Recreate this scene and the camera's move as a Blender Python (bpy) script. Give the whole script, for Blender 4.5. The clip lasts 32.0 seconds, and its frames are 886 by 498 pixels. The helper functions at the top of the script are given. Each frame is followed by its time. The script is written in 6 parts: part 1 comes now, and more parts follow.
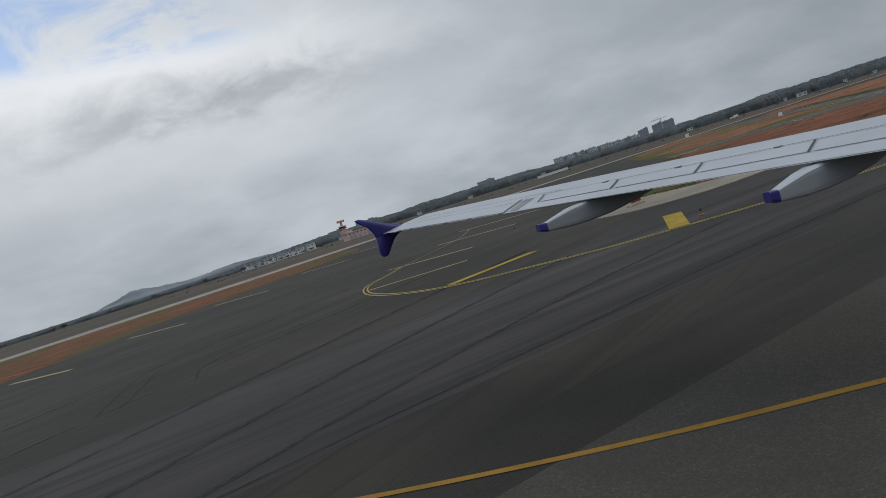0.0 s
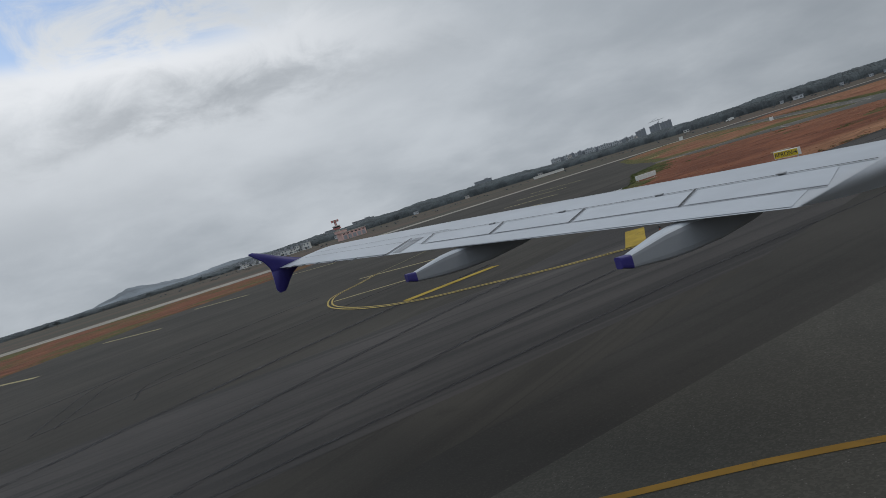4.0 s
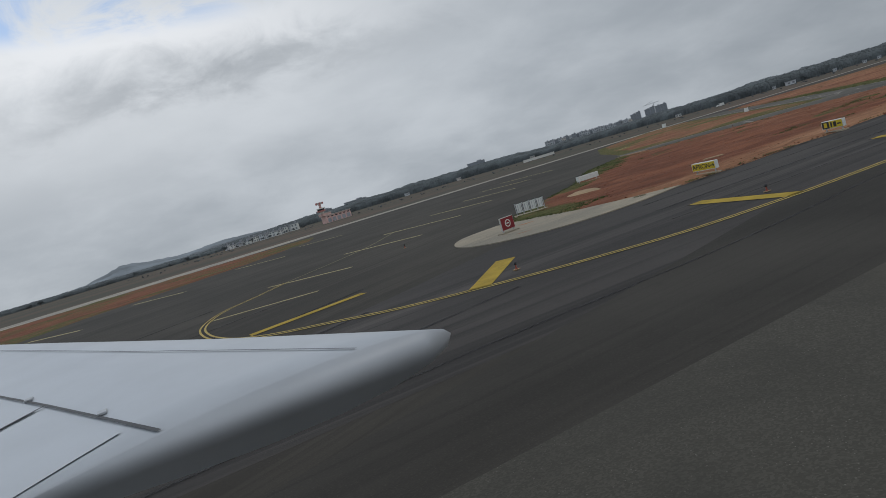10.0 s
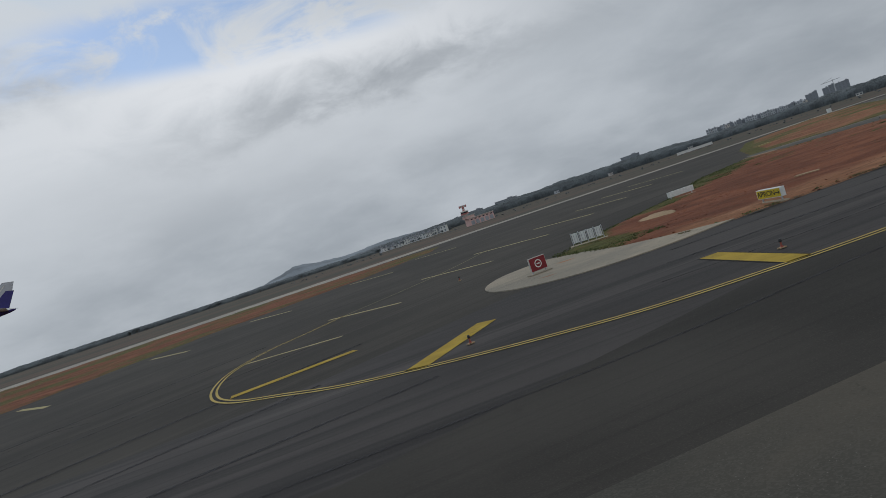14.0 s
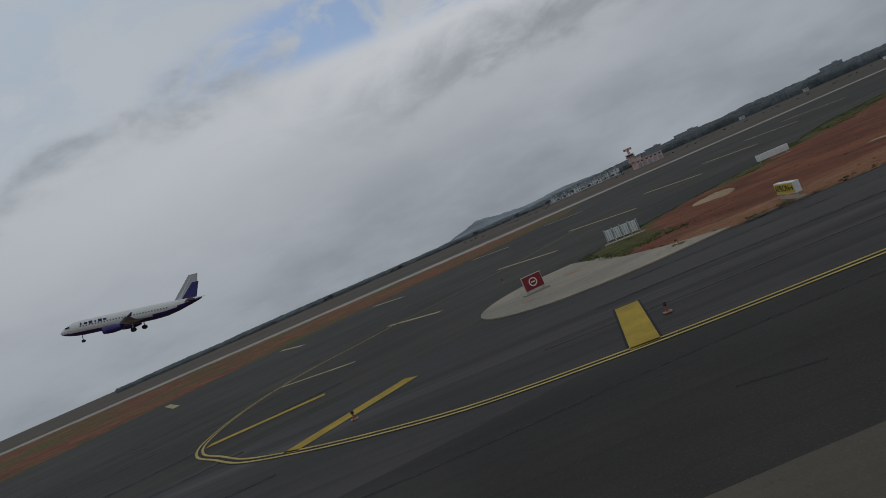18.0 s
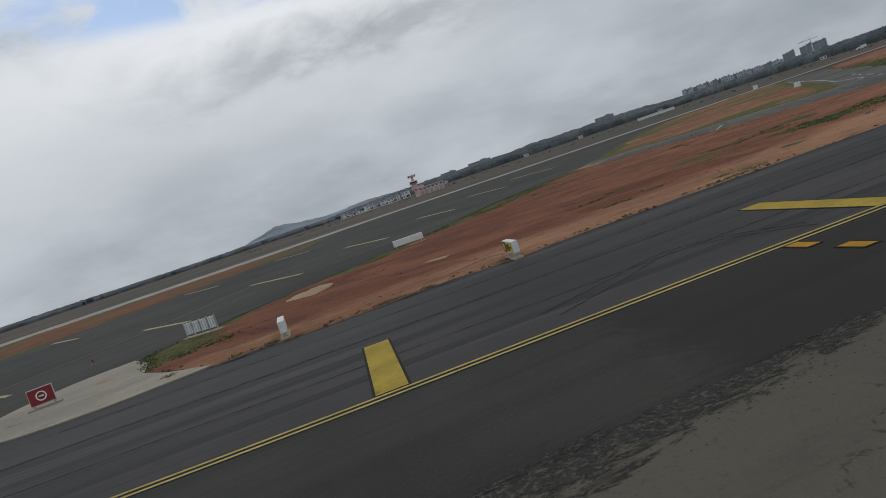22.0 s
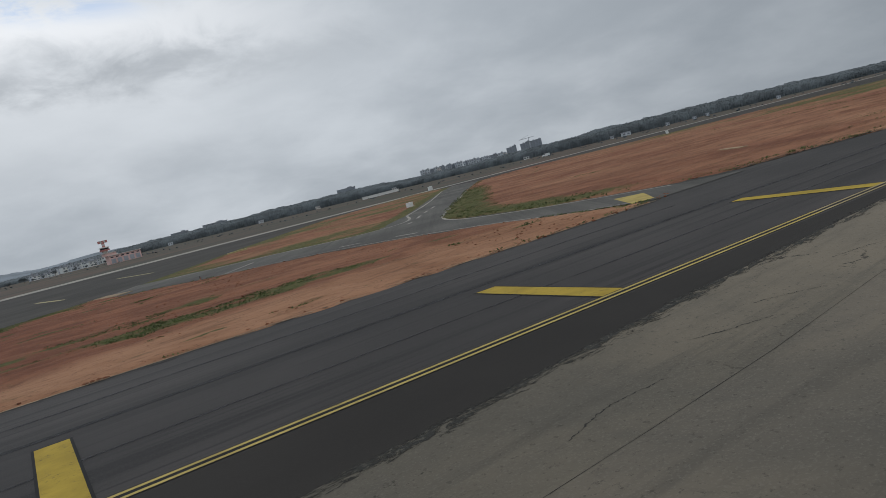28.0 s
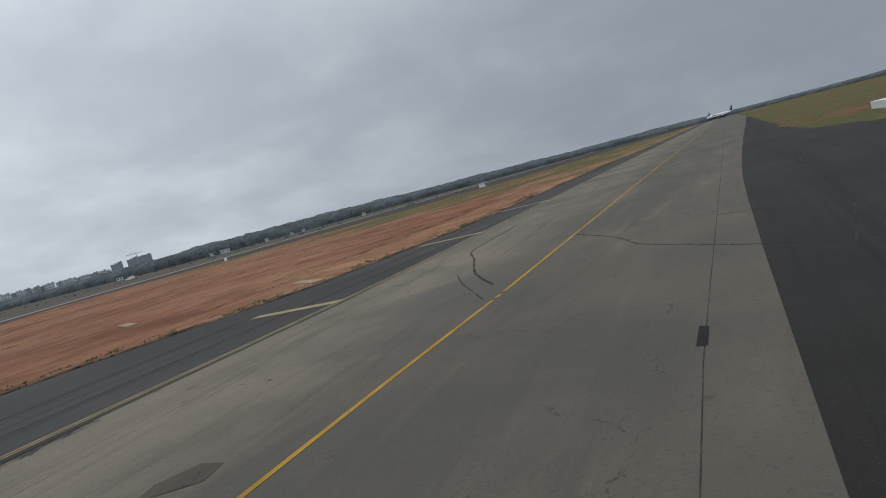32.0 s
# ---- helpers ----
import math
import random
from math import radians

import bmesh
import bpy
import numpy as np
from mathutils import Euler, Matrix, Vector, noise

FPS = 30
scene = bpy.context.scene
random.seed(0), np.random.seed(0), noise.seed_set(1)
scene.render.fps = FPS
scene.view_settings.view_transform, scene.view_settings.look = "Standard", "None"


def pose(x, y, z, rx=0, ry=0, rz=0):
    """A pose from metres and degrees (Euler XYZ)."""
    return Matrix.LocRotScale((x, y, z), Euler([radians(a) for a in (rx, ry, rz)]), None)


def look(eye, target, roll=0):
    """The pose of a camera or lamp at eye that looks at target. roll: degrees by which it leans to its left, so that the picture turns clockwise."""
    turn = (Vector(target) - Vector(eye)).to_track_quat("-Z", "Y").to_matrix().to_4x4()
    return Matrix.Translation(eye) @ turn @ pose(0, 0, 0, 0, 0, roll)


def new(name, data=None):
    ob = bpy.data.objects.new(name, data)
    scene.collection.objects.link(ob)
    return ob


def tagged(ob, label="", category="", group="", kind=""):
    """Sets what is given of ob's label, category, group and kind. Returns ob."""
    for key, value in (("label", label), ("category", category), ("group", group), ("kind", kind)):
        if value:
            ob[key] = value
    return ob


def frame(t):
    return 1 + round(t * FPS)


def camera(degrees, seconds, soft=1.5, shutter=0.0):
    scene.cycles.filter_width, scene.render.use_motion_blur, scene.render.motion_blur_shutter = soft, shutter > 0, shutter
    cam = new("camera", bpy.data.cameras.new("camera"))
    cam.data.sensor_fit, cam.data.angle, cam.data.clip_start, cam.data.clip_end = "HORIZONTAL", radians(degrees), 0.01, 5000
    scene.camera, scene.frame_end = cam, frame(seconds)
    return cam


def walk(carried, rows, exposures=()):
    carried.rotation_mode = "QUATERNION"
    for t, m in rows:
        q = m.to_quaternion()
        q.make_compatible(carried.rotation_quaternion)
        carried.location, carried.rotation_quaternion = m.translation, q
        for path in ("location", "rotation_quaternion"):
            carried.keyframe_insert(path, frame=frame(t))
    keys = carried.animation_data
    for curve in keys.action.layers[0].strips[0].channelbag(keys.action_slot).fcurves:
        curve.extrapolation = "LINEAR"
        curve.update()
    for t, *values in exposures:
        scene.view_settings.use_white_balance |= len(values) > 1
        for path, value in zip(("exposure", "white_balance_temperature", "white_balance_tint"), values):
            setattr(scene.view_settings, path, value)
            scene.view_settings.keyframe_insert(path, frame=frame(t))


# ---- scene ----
# camera: seconds, place, heading (degrees from +x, counter-clockwise), tilt, lean to the right
PATH = [
    (0.0, -6.21, -2.11, 4.22, 68.93, -3.60, 17.59),
    (0.5, -5.84, -2.07, 4.25, 68.66, -2.97, 18.18),
    (1.0, -5.54, -1.99, 4.25, 68.79, -3.37, 17.84),
    (1.5, -5.25, -2.00, 4.26, 69.04, -3.66, 17.57),
    (2.0, -4.97, -2.04, 4.27, 69.05, -3.39, 17.84),
    (2.5, -4.73, -2.05, 4.27, 68.86, -3.20, 17.63),
    (3.0, -4.45, -2.01, 4.27, 68.91, -3.49, 17.32),
    (3.5, -4.08, -1.98, 4.28, 68.89, -3.47, 17.25),
    (5.5, -2.35, -2.03, 4.30, 68.39, -5.06, 16.80),
    (6.0, -1.81, -1.94, 4.30, 68.53, -5.01, 16.80),
    (6.5, -1.25, -1.86, 4.30, 68.61, -4.92, 17.04),
    (7.0, -0.60, -1.80, 4.31, 68.74, -5.65, 16.52),
    (7.5, 0.12, -1.76, 4.32, 68.64, -5.66, 16.17),
    (8.0, 0.87, -1.70, 4.31, 68.66, -5.29, 16.42),
    (8.5, 1.68, -1.62, 4.33, 68.72, -5.30, 16.31),
    (9.0, 2.50, -1.50, 4.32, 68.83, -5.40, 16.35),
    (9.5, 3.41, -1.40, 4.32, 68.80, -5.46, 16.34),
    (10.0, 4.32, -1.32, 4.32, 68.93, -5.39, 16.52),
    (10.5, 5.27, -1.22, 4.33, 68.65, -4.94, 16.55),
    (11.0, 6.29, -1.10, 4.33, 68.88, -5.32, 16.37),
    (11.5, 7.30, -1.09, 4.33, 68.49, -4.70, 16.07),
    (12.0, 8.35, -1.08, 4.34, 70.01, -3.50, 13.15),
    (12.5, 9.53, -1.05, 4.36, 69.94, -2.61, 13.30),
    (13.0, 10.75, -0.95, 4.36, 70.97, -2.81, 13.76),
    (13.5, 11.90, -0.93, 4.33, 74.73, -2.29, 15.15),
    (14.0, 13.21, -0.95, 4.35, 81.45, -1.69, 18.35),
    (14.5, 14.65, -1.06, 4.33, 89.92, 2.91, 21.60),
    (15.0, 16.06, -1.03, 4.37, 95.72, 1.46, 21.51),
    (15.5, 17.48, -0.83, 4.33, 101.88, 2.11, 22.39),
    (17.5, 23.32, 0.35, 4.30, 107.60, 4.16, 27.78),
    (18.0, 24.99, 0.48, 4.34, 97.23, -0.20, 23.69),
    (18.5, 26.64, 0.67, 4.31, 89.61, -2.34, 20.41),
    (19.0, 28.40, 0.88, 4.35, 84.93, -4.11, 19.24),
    (19.5, 30.23, 1.07, 4.32, 82.56, -5.13, 18.70),
    (20.0, 32.07, 1.32, 4.31, 82.67, -5.08, 18.71),
    (20.5, 33.94, 1.63, 4.26, 82.60, -5.15, 18.58),
    (21.0, 35.85, 1.90, 4.23, 82.50, -5.31, 18.55),
    (21.5, 37.68, 2.05, 4.25, 82.14, -5.37, 18.56),
    (22.0, 39.61, 2.21, 4.27, 81.58, -5.38, 18.55),
    (22.5, 41.66, 2.30, 4.27, 81.90, -6.41, 14.83),
    (23.0, 43.81, 2.34, 4.35, 80.91, -6.90, 13.96),
    (23.5, 46.02, 2.63, 4.36, 79.77, -6.72, 14.09),
    (24.0, 48.36, 2.92, 4.35, 78.34, -6.51, 13.98),
    (24.5, 50.75, 3.31, 4.32, 76.93, -6.50, 14.01),
    (26.5, 60.86, 4.18, 4.31, 68.85, -6.22, 14.21),
    (27.0, 63.44, 4.09, 4.34, 66.28, -6.31, 13.95),
    (27.5, 66.13, 4.15, 4.30, 63.51, -6.22, 13.96),
    (28.0, 68.81, 3.95, 4.29, 60.50, -6.01, 13.82),
    (28.5, 71.39, 3.52, 4.29, 57.32, -6.05, 13.79),
    (29.0, 74.04, 2.88, 4.32, 54.19, -5.92, 13.89),
    (29.5, 77.04, 2.15, 4.28, 49.87, -5.88, 14.11),
    (30.0, 79.81, 1.26, 4.37, 42.11, -2.41, 16.74),
    (30.5, 82.60, 0.23, 4.33, 38.72, -3.41, 16.13),
    (31.0, 85.40, -0.97, 4.32, 36.66, -6.13, 15.01),
    (31.5, 88.05, -2.41, 4.30, 32.61, -4.91, 14.82),
    (32.0, 90.84, -3.96, 4.28, 29.07, -4.88, 14.98),
]


def camera_pose(x, y, z, yaw, tilt, lean):
    a, b = radians(yaw), radians(tilt)
    eye = Vector((x, y, z))
    ahead = Vector((math.cos(a) * math.cos(b), math.sin(a) * math.cos(b), math.sin(b)))
    return look(eye, eye + ahead, -lean)


# the film's own exposure: darker towards the bright sky, brighter at the rain cloud
EXPOSURES = [(0.0, -0.08, 6300, 10), (11.0, -0.08, 6300, 10), (13.0, -0.12, 6250, 10), (14.0, -0.22, 6250, 10), (14.6, -0.5, 6200, 10), (15.2, -0.68, 6200, 10), (18.0, -0.70, 6200, 10), (19.0, -0.35, 6250, 10), (20.5, -0.15, 6300, 10), (24.0, -0.04, 6300, 10), (30.0, 0.06, 6300, 10), (31.0, 0.14, 6300, 10), (32.0, 0.32, 6250, 10)]
cam = camera(65.83, 32.0, soft=0.75)
walk(cam, [(r[0], camera_pose(*r[1:])) for r in PATH], EXPOSURES)

# ---- light ----
world = bpy.data.worlds.new("overcast")
scene.world = world
world.use_nodes = True


def build_sky():
    nt = world.node_tree
    nt.nodes.clear()
    N, L = nt.nodes.new, nt.links.new

    def math_node(op, a, b=None, clamp=False):
        n = N("ShaderNodeMath")
        n.operation, n.use_clamp = op, clamp
        for i, v in enumerate((a, b)):
            if v is None:
                continue
            if isinstance(v, (int, float)):
                n.inputs[i].default_value = v
            else:
                L(v, n.inputs[i])
        return n.outputs[0]

    def mix(fac, a, b):
        n = N("ShaderNodeMix")
        n.data_type = "RGBA"
        for sock, v in ((n.inputs["Factor"], fac), (n.inputs["A"], a), (n.inputs["B"], b)):
            if isinstance(v, (int, float)):
                sock.default_value = v
            elif isinstance(v, tuple):
                sock.default_value = (*v, 1)
            else:
                L(v, sock)
        return n.outputs["Result"]

    def ramp(v, lo, hi):
        n = N("ShaderNodeMapRange")
        n.interpolation_type = "SMOOTHSTEP"
        L(v, n.inputs[0])
        n.inputs[1].default_value, n.inputs[2].default_value = lo, hi
        return n.outputs[0]

    tc = N("ShaderNodeTexCoord")
    sep = N("ShaderNodeSeparateXYZ")
    L(tc.outputs["Generated"], sep.inputs[0])
    x, y, z = sep.outputs
    zc = math_node("MAXIMUM", z, 0.0)
    den = math_node("ADD", zc, 0.34)
    cx, cy = math_node("DIVIDE", x, den), math_node("DIVIDE", y, den)
    comb = N("ShaderNodeCombineXYZ")
    L(cx, comb.inputs[0])
    L(cy, comb.inputs[1])

    def cloud(scale, detail, rough, off, distort=0.0):
        m = N("ShaderNodeMapping")
        L(comb.outputs[0], m.inputs[0])
        m.inputs["Location"].default_value = off
        n = N("ShaderNodeTexNoise")
        n.inputs["Scale"].default_value, n.inputs["Detail"].default_value = scale, detail
        n.inputs["Roughness"].default_value, n.inputs["Distortion"].default_value = rough, distort
        L(m.outputs[0], n.inputs["Vector"])
        return n.outputs[0]

    def bell(v, at, width):
        d = math_node("DIVIDE", math_node("SUBTRACT", v, at), width)
        return math_node("POWER", 2.718, math_node("MULTIPLY", math_node("MULTIPLY", d, d), -1.0))

    big = cloud(0.9, 3, 0.5, (3.1, 1.7, 0.4))
    mid = cloud(2.2, 5, 0.5, (0.3, 2.2, 1.4), 0.25)
    fine = cloud(7.0, 6, 0.6, (1.3, 0.2, 2.4), 0.3)
    torn = cloud(5.0, 8, 0.62, (4.6, 0.9, 3.3), 0.6)
    body = math_node("ADD", math_node("MULTIPLY", big, 0.55), math_node("ADD", math_node("MULTIPLY", mid, 0.33), math_node("MULTIPLY", fine, 0.12)))
    shade = ramp(body, 0.36, 0.62)
    cloudcol = mix(shade, (0.42, 0.455, 0.488), (0.60, 0.635, 0.665))
    # places on the cloud deck, bent by its own turbulence
    du, dv = cx, math_node("ADD", cy, math_node("MULTIPLY", math_node("SUBTRACT", torn, 0.5), 0.34))
    # brightest cover towards the hills, rain cloud ahead of the taxiway (towards +x)
    hills = ramp(math_node("ADD", math_node("MULTIPLY", x, -0.35), math_node("MULTIPLY", y, 0.94)), 0.55, 1.0)
    cloudcol = mix(math_node("MULTIPLY", hills, math_node("MULTIPLY", ramp(zc, 0.03, 0.24), 0.75)), cloudcol, (0.80, 0.82, 0.835))
    # a bank of white cumulus tops, thin pale cover behind it
    white = math_node("MULTIPLY", bell(dv, 1.52, 0.10), bell(du, 0.0, 0.55))
    cloudcol = mix(math_node("MULTIPLY", white, 0.75), cloudcol, (0.92, 0.925, 0.93))
    cloudcol = mix(math_node("MULTIPLY", ramp(cy, 1.34, 1.08), math_node("MULTIPLY", ramp(cx, 0.3, -0.3), math_node("ADD", 0.25, math_node("MULTIPLY", ramp(torn, 0.62, 0.38), 0.65)))), cloudcol, (0.60, 0.68, 0.765))
    # the long grey undersides of the nearer deck
    under = math_node("MULTIPLY", bell(math_node("SUBTRACT", dv, math_node("MULTIPLY", du, -0.12)), 1.74, 0.10), bell(du, 0.22, 0.50))
    cloudcol = mix(math_node("MULTIPLY", math_node("MULTIPLY", under, ramp(fine, 0.25, 0.62)), 0.75), cloudcol, (0.36, 0.385, 0.41))
    along = math_node("ADD", math_node("MULTIPLY", x, 0.9), math_node("MULTIPLY", y, -0.35))
    dark = ramp(along, 0.08, 0.95)
    cloudcol = mix(math_node("MULTIPLY", dark, 0.68), cloudcol, (0.135, 0.16, 0.185))
    # torn openings in the cover, high over the hills
    sky = N("ShaderNodeTexSky")
    sky.sky_type, sky.sun_disc = "NISHITA", False
    sky.sun_elevation, sky.sun_rotation = SUN_ELEVATION, SUN_ROTATION
    blue = N("ShaderNodeVectorMath")
    blue.operation = "SCALE"
    L(sky.outputs[0], blue.inputs[0])
    blue.inputs["Scale"].default_value = 0.15
    gap = math_node("MULTIPLY", bell(math_node("SUBTRACT", cy, math_node("MULTIPLY", cx, 0.16)), 1.385, 0.13), bell(cx, -0.12, 0.46))
    gap = math_node("MULTIPLY", ramp(gap, 0.25, 0.75), ramp(torn, 0.38, 0.58))
    cloudcol = mix(math_node("MULTIPLY", gap, 0.85), cloudcol, blue.outputs[0])
    # ragged dark puffs drifting under the openings
    clot = cloud(3.2, 6, 0.55, (7.7, 3.1, 0.9), 0.4)
    pv = math_node("ADD", cy, math_node("ADD", math_node("MULTIPLY", math_node("SUBTRACT", clot, 0.5), 0.30), math_node("MULTIPLY", math_node("SUBTRACT", fine, 0.5), 0.14)))
    puffs = math_node("MULTIPLY", bell(math_node("SUBTRACT", pv, math_node("MULTIPLY", cx, 0.13)), 1.41, 0.085), ramp(cx, -0.20, -0.50))
    ragged = cloud(3.6, 6, 0.56, (2.2, 5.4, 1.1), 0.3)
    broken = math_node("MULTIPLY", puffs, math_node("ADD", -0.35, math_node("MULTIPLY", math_node("ADD", ragged, clot), 1.25)))
    cloudcol = mix(math_node("MULTIPLY", math_node("MULTIPLY", ramp(broken, 0.05, 1.0), ramp(ragged, 0.30, 0.66)), 0.78), cloudcol, (0.34, 0.37, 0.41))
    # the cover brightens towards the zenith as overcast skies do
    up = math_node("ADD", 0.90, math_node("MULTIPLY", zc, 0.35))
    vm = N("ShaderNodeVectorMath")
    vm.operation = "SCALE"
    L(cloudcol, vm.inputs[0])
    L(up, vm.inputs["Scale"])
    col = vm.outputs[0]
    bg = N("ShaderNodeBackground")
    L(col, bg.inputs[0])
    bg.inputs[1].default_value = 1.0
    out = N("ShaderNodeOutputWorld")
    L(bg.outputs[0], out.inputs[0])


SUN_ELEVATION, SUN_ROTATION = radians(48), radians(-60)
build_sky()
sun = new("sun", bpy.data.lights.new("sun", "SUN"))
sun.data.energy, sun.data.angle, sun.data.color = 0.5, radians(25), (1.0, 0.95, 0.88)
sun.rotation_euler = (radians(42), 0, radians(60))

# ---- materials ----


class Mat:
    """A small builder of procedural surface materials."""

    def __init__(self, name, rough=0.8, metal=0.0):
        self.m = bpy.data.materials.new(name)
        self.m.use_nodes = True
        self.nt = self.m.node_tree
        self.b = self.nt.nodes["Principled BSDF"]
        self.b.inputs["Roughness"].default_value, self.b.inputs["Metallic"].default_value = rough, metal
        self.tc = self.nt.nodes.new("ShaderNodeTexCoord")
        self.geo = self.nt.nodes.new("ShaderNodeNewGeometry")

    def N(self, kind):
        return self.nt.nodes.new(kind)

    def L(self, a, b):
        self.nt.links.new(a, b)

    def coord(self, scale=(1, 1, 1), turn=0.0, off=(0, 0, 0), world_space=True):
        mp = self.N("ShaderNodeMapping")
        mp.vector_type = "TEXTURE"
        self.L(self.geo.outputs["Position"] if world_space else self.tc.outputs["Object"], mp.inputs[0])
        mp.inputs["Scale"].default_value, mp.inputs["Rotation"].default_value, mp.inputs["Location"].default_value = tuple(1 / k for k in scale), (0, 0, radians(turn)), off
        return mp.outputs[0]

    def noise(self, scale, detail=4, rough=0.55, vec=None, distort=0.0):
        n = self.N("ShaderNodeTexNoise")
        n.inputs["Scale"].default_value, n.inputs["Detail"].default_value = scale, detail
        n.inputs["Roughness"].default_value, n.inputs["Distortion"].default_value = rough, distort
        self.L(vec if vec is not None else self.coord(), n.inputs["Vector"])
        return n.outputs[0]

    def ramp(self, v, lo, hi):
        n = self.N("ShaderNodeMapRange")
        n.interpolation_type = "SMOOTHSTEP"
        self.L(v, n.inputs[0])
        n.inputs[1].default_value, n.inputs[2].default_value = lo, hi
        return n.outputs[0]

    def mul(self, a, b, op="MULTIPLY"):
        n = self.N("ShaderNodeMath")
        n.operation = op
        for i, v in enumerate((a, b)):
            if isinstance(v, (int, float)):
                n.inputs[i].default_value = v
            else:
                self.L(v, n.inputs[i])
        return n.outputs[0]

    def mix(self, fac, a, b):
        n = self.N("ShaderNodeMix")
        n.data_type = "RGBA"
        for sock, v in ((n.inputs["Factor"], fac), (n.inputs["A"], a), (n.inputs["B"], b)):
            if isinstance(v, (int, float)):
                sock.default_value = v
            elif isinstance(v, tuple):
                sock.default_value = (*v, 1)
            else:
                self.L(v, sock)
        return n.outputs["Result"]

    def attr(self, name):
        n = self.N("ShaderNodeAttribute")
        n.attribute_name = name
        return n.outputs["Fac"]

    def color(self, c):
        if isinstance(c, tuple):
            self.b.inputs["Base Color"].default_value = (*c, 1)
        else:
            self.L(c, self.b.inputs["Base Color"])
        return self

    def bump(self, h, strength=0.3, dist=0.02):
        n = self.N("ShaderNodeBump")
        n.inputs["Strength"].default_value, n.inputs["Distance"].default_value = strength, dist
        self.L(h, n.inputs["Height"])
        self.L(n.outputs[0], self.b.inputs["Normal"])
        return self

    def rough(self, v):
        self.L(v, self.b.inputs["Roughness"])
        return self


def plain(name, c, rough=0.6, metal=0.0, vary=0.12, scale=3.0):
    m = Mat(name, rough, metal)
    v = m.ramp(m.noise(scale, 5, 0.6, m.coord(world_space=False)), 0.3, 0.7)
    dark = tuple(k * (1 - vary) for k in c)
    light = tuple(min(1, k * (1 + vary)) for k in c)
    m.color(m.mix(v, dark, light))
    return m.m


def asphalt_material(name, base, streak_turn, streak=0.5, fresh_from=None, rough=0.82, gloss=0.17):
    m = Mat(name, rough)
    m.b.inputs["Specular IOR Level"].default_value = gloss
    big = m.ramp(m.noise(0.06, 5, 0.6), 0.35, 0.65)
    col = m.mix(big, tuple(k * 0.74 for k in base), tuple(k * 1.26 for k in base))
    pale = m.ramp(m.noise(1.0, 4, 0.6, m.coord((0.02, 0.55, 1), streak_turn, (2, 9, 0)), 0.6), 0.55, 0.75)
    col = m.mix(m.mul(pale, 0.7 * streak), col, tuple(k * 1.6 for k in base))
    # tyre rubber dragged along the way of travel, broad and fine
    for k, (fx, fy, lo, hi, amount, dark) in enumerate(((0.016, 0.7, 0.50, 0.66, 0.6, 0.45), (0.010, 0.28, 0.5, 0.7, 0.55, 0.5), (0.035, 2.4, 0.54, 0.68, 0.5, 0.45), (0.06, 6.0, 0.56, 0.70, 0.35, 0.4))):
        s = m.ramp(m.noise(1.0, 4, 0.62, m.coord((fx, fy, 1), streak_turn, (7 * k, 3 + k, 0)), 0.7), lo, hi)
        col = m.mix(m.mul(s, amount * streak), col, tuple(q * dark for q in base))
    patch = m.ramp(m.noise(0.35, 6, 0.7, None, 1.5), 0.58, 0.72)
    col = m.mix(m.mul(patch, 0.4), col, tuple(k * 0.55 for k in base))
    grain = m.noise(24, 3, 0.75)
    col = m.mix(m.mul(m.ramp(grain, 0.52, 0.7), 0.42), col, tuple(k * 2.1 for k in base))
    col = m.mix(m.mul(m.ramp(m.noise(13, 3, 0.8), 0.58, 0.72), 0.4), col, tuple(k * 0.45 for k in base))
    if fresh_from:
        # a fresher, blacker course laid from here on, with a torn start
        sep = m.N("ShaderNodeSeparateXYZ")
        m.L(m.coord(), sep.inputs[0])
        at = m.mul(m.mul(m.noise(0.7, 7, 0.72, None, 1.0), 5.0), m.mul(sep.outputs[0], -2.5, "ADD"), "ADD")
        col = m.mix(m.mul(m.ramp(at, fresh_from - 0.9, fresh_from + 0.7), 0.50), col, (base[0] * 0.36, base[1] * 0.30, base[2] * 0.30))
    m.color(col).bump(grain, 0.35, 0.012)
    return m.m


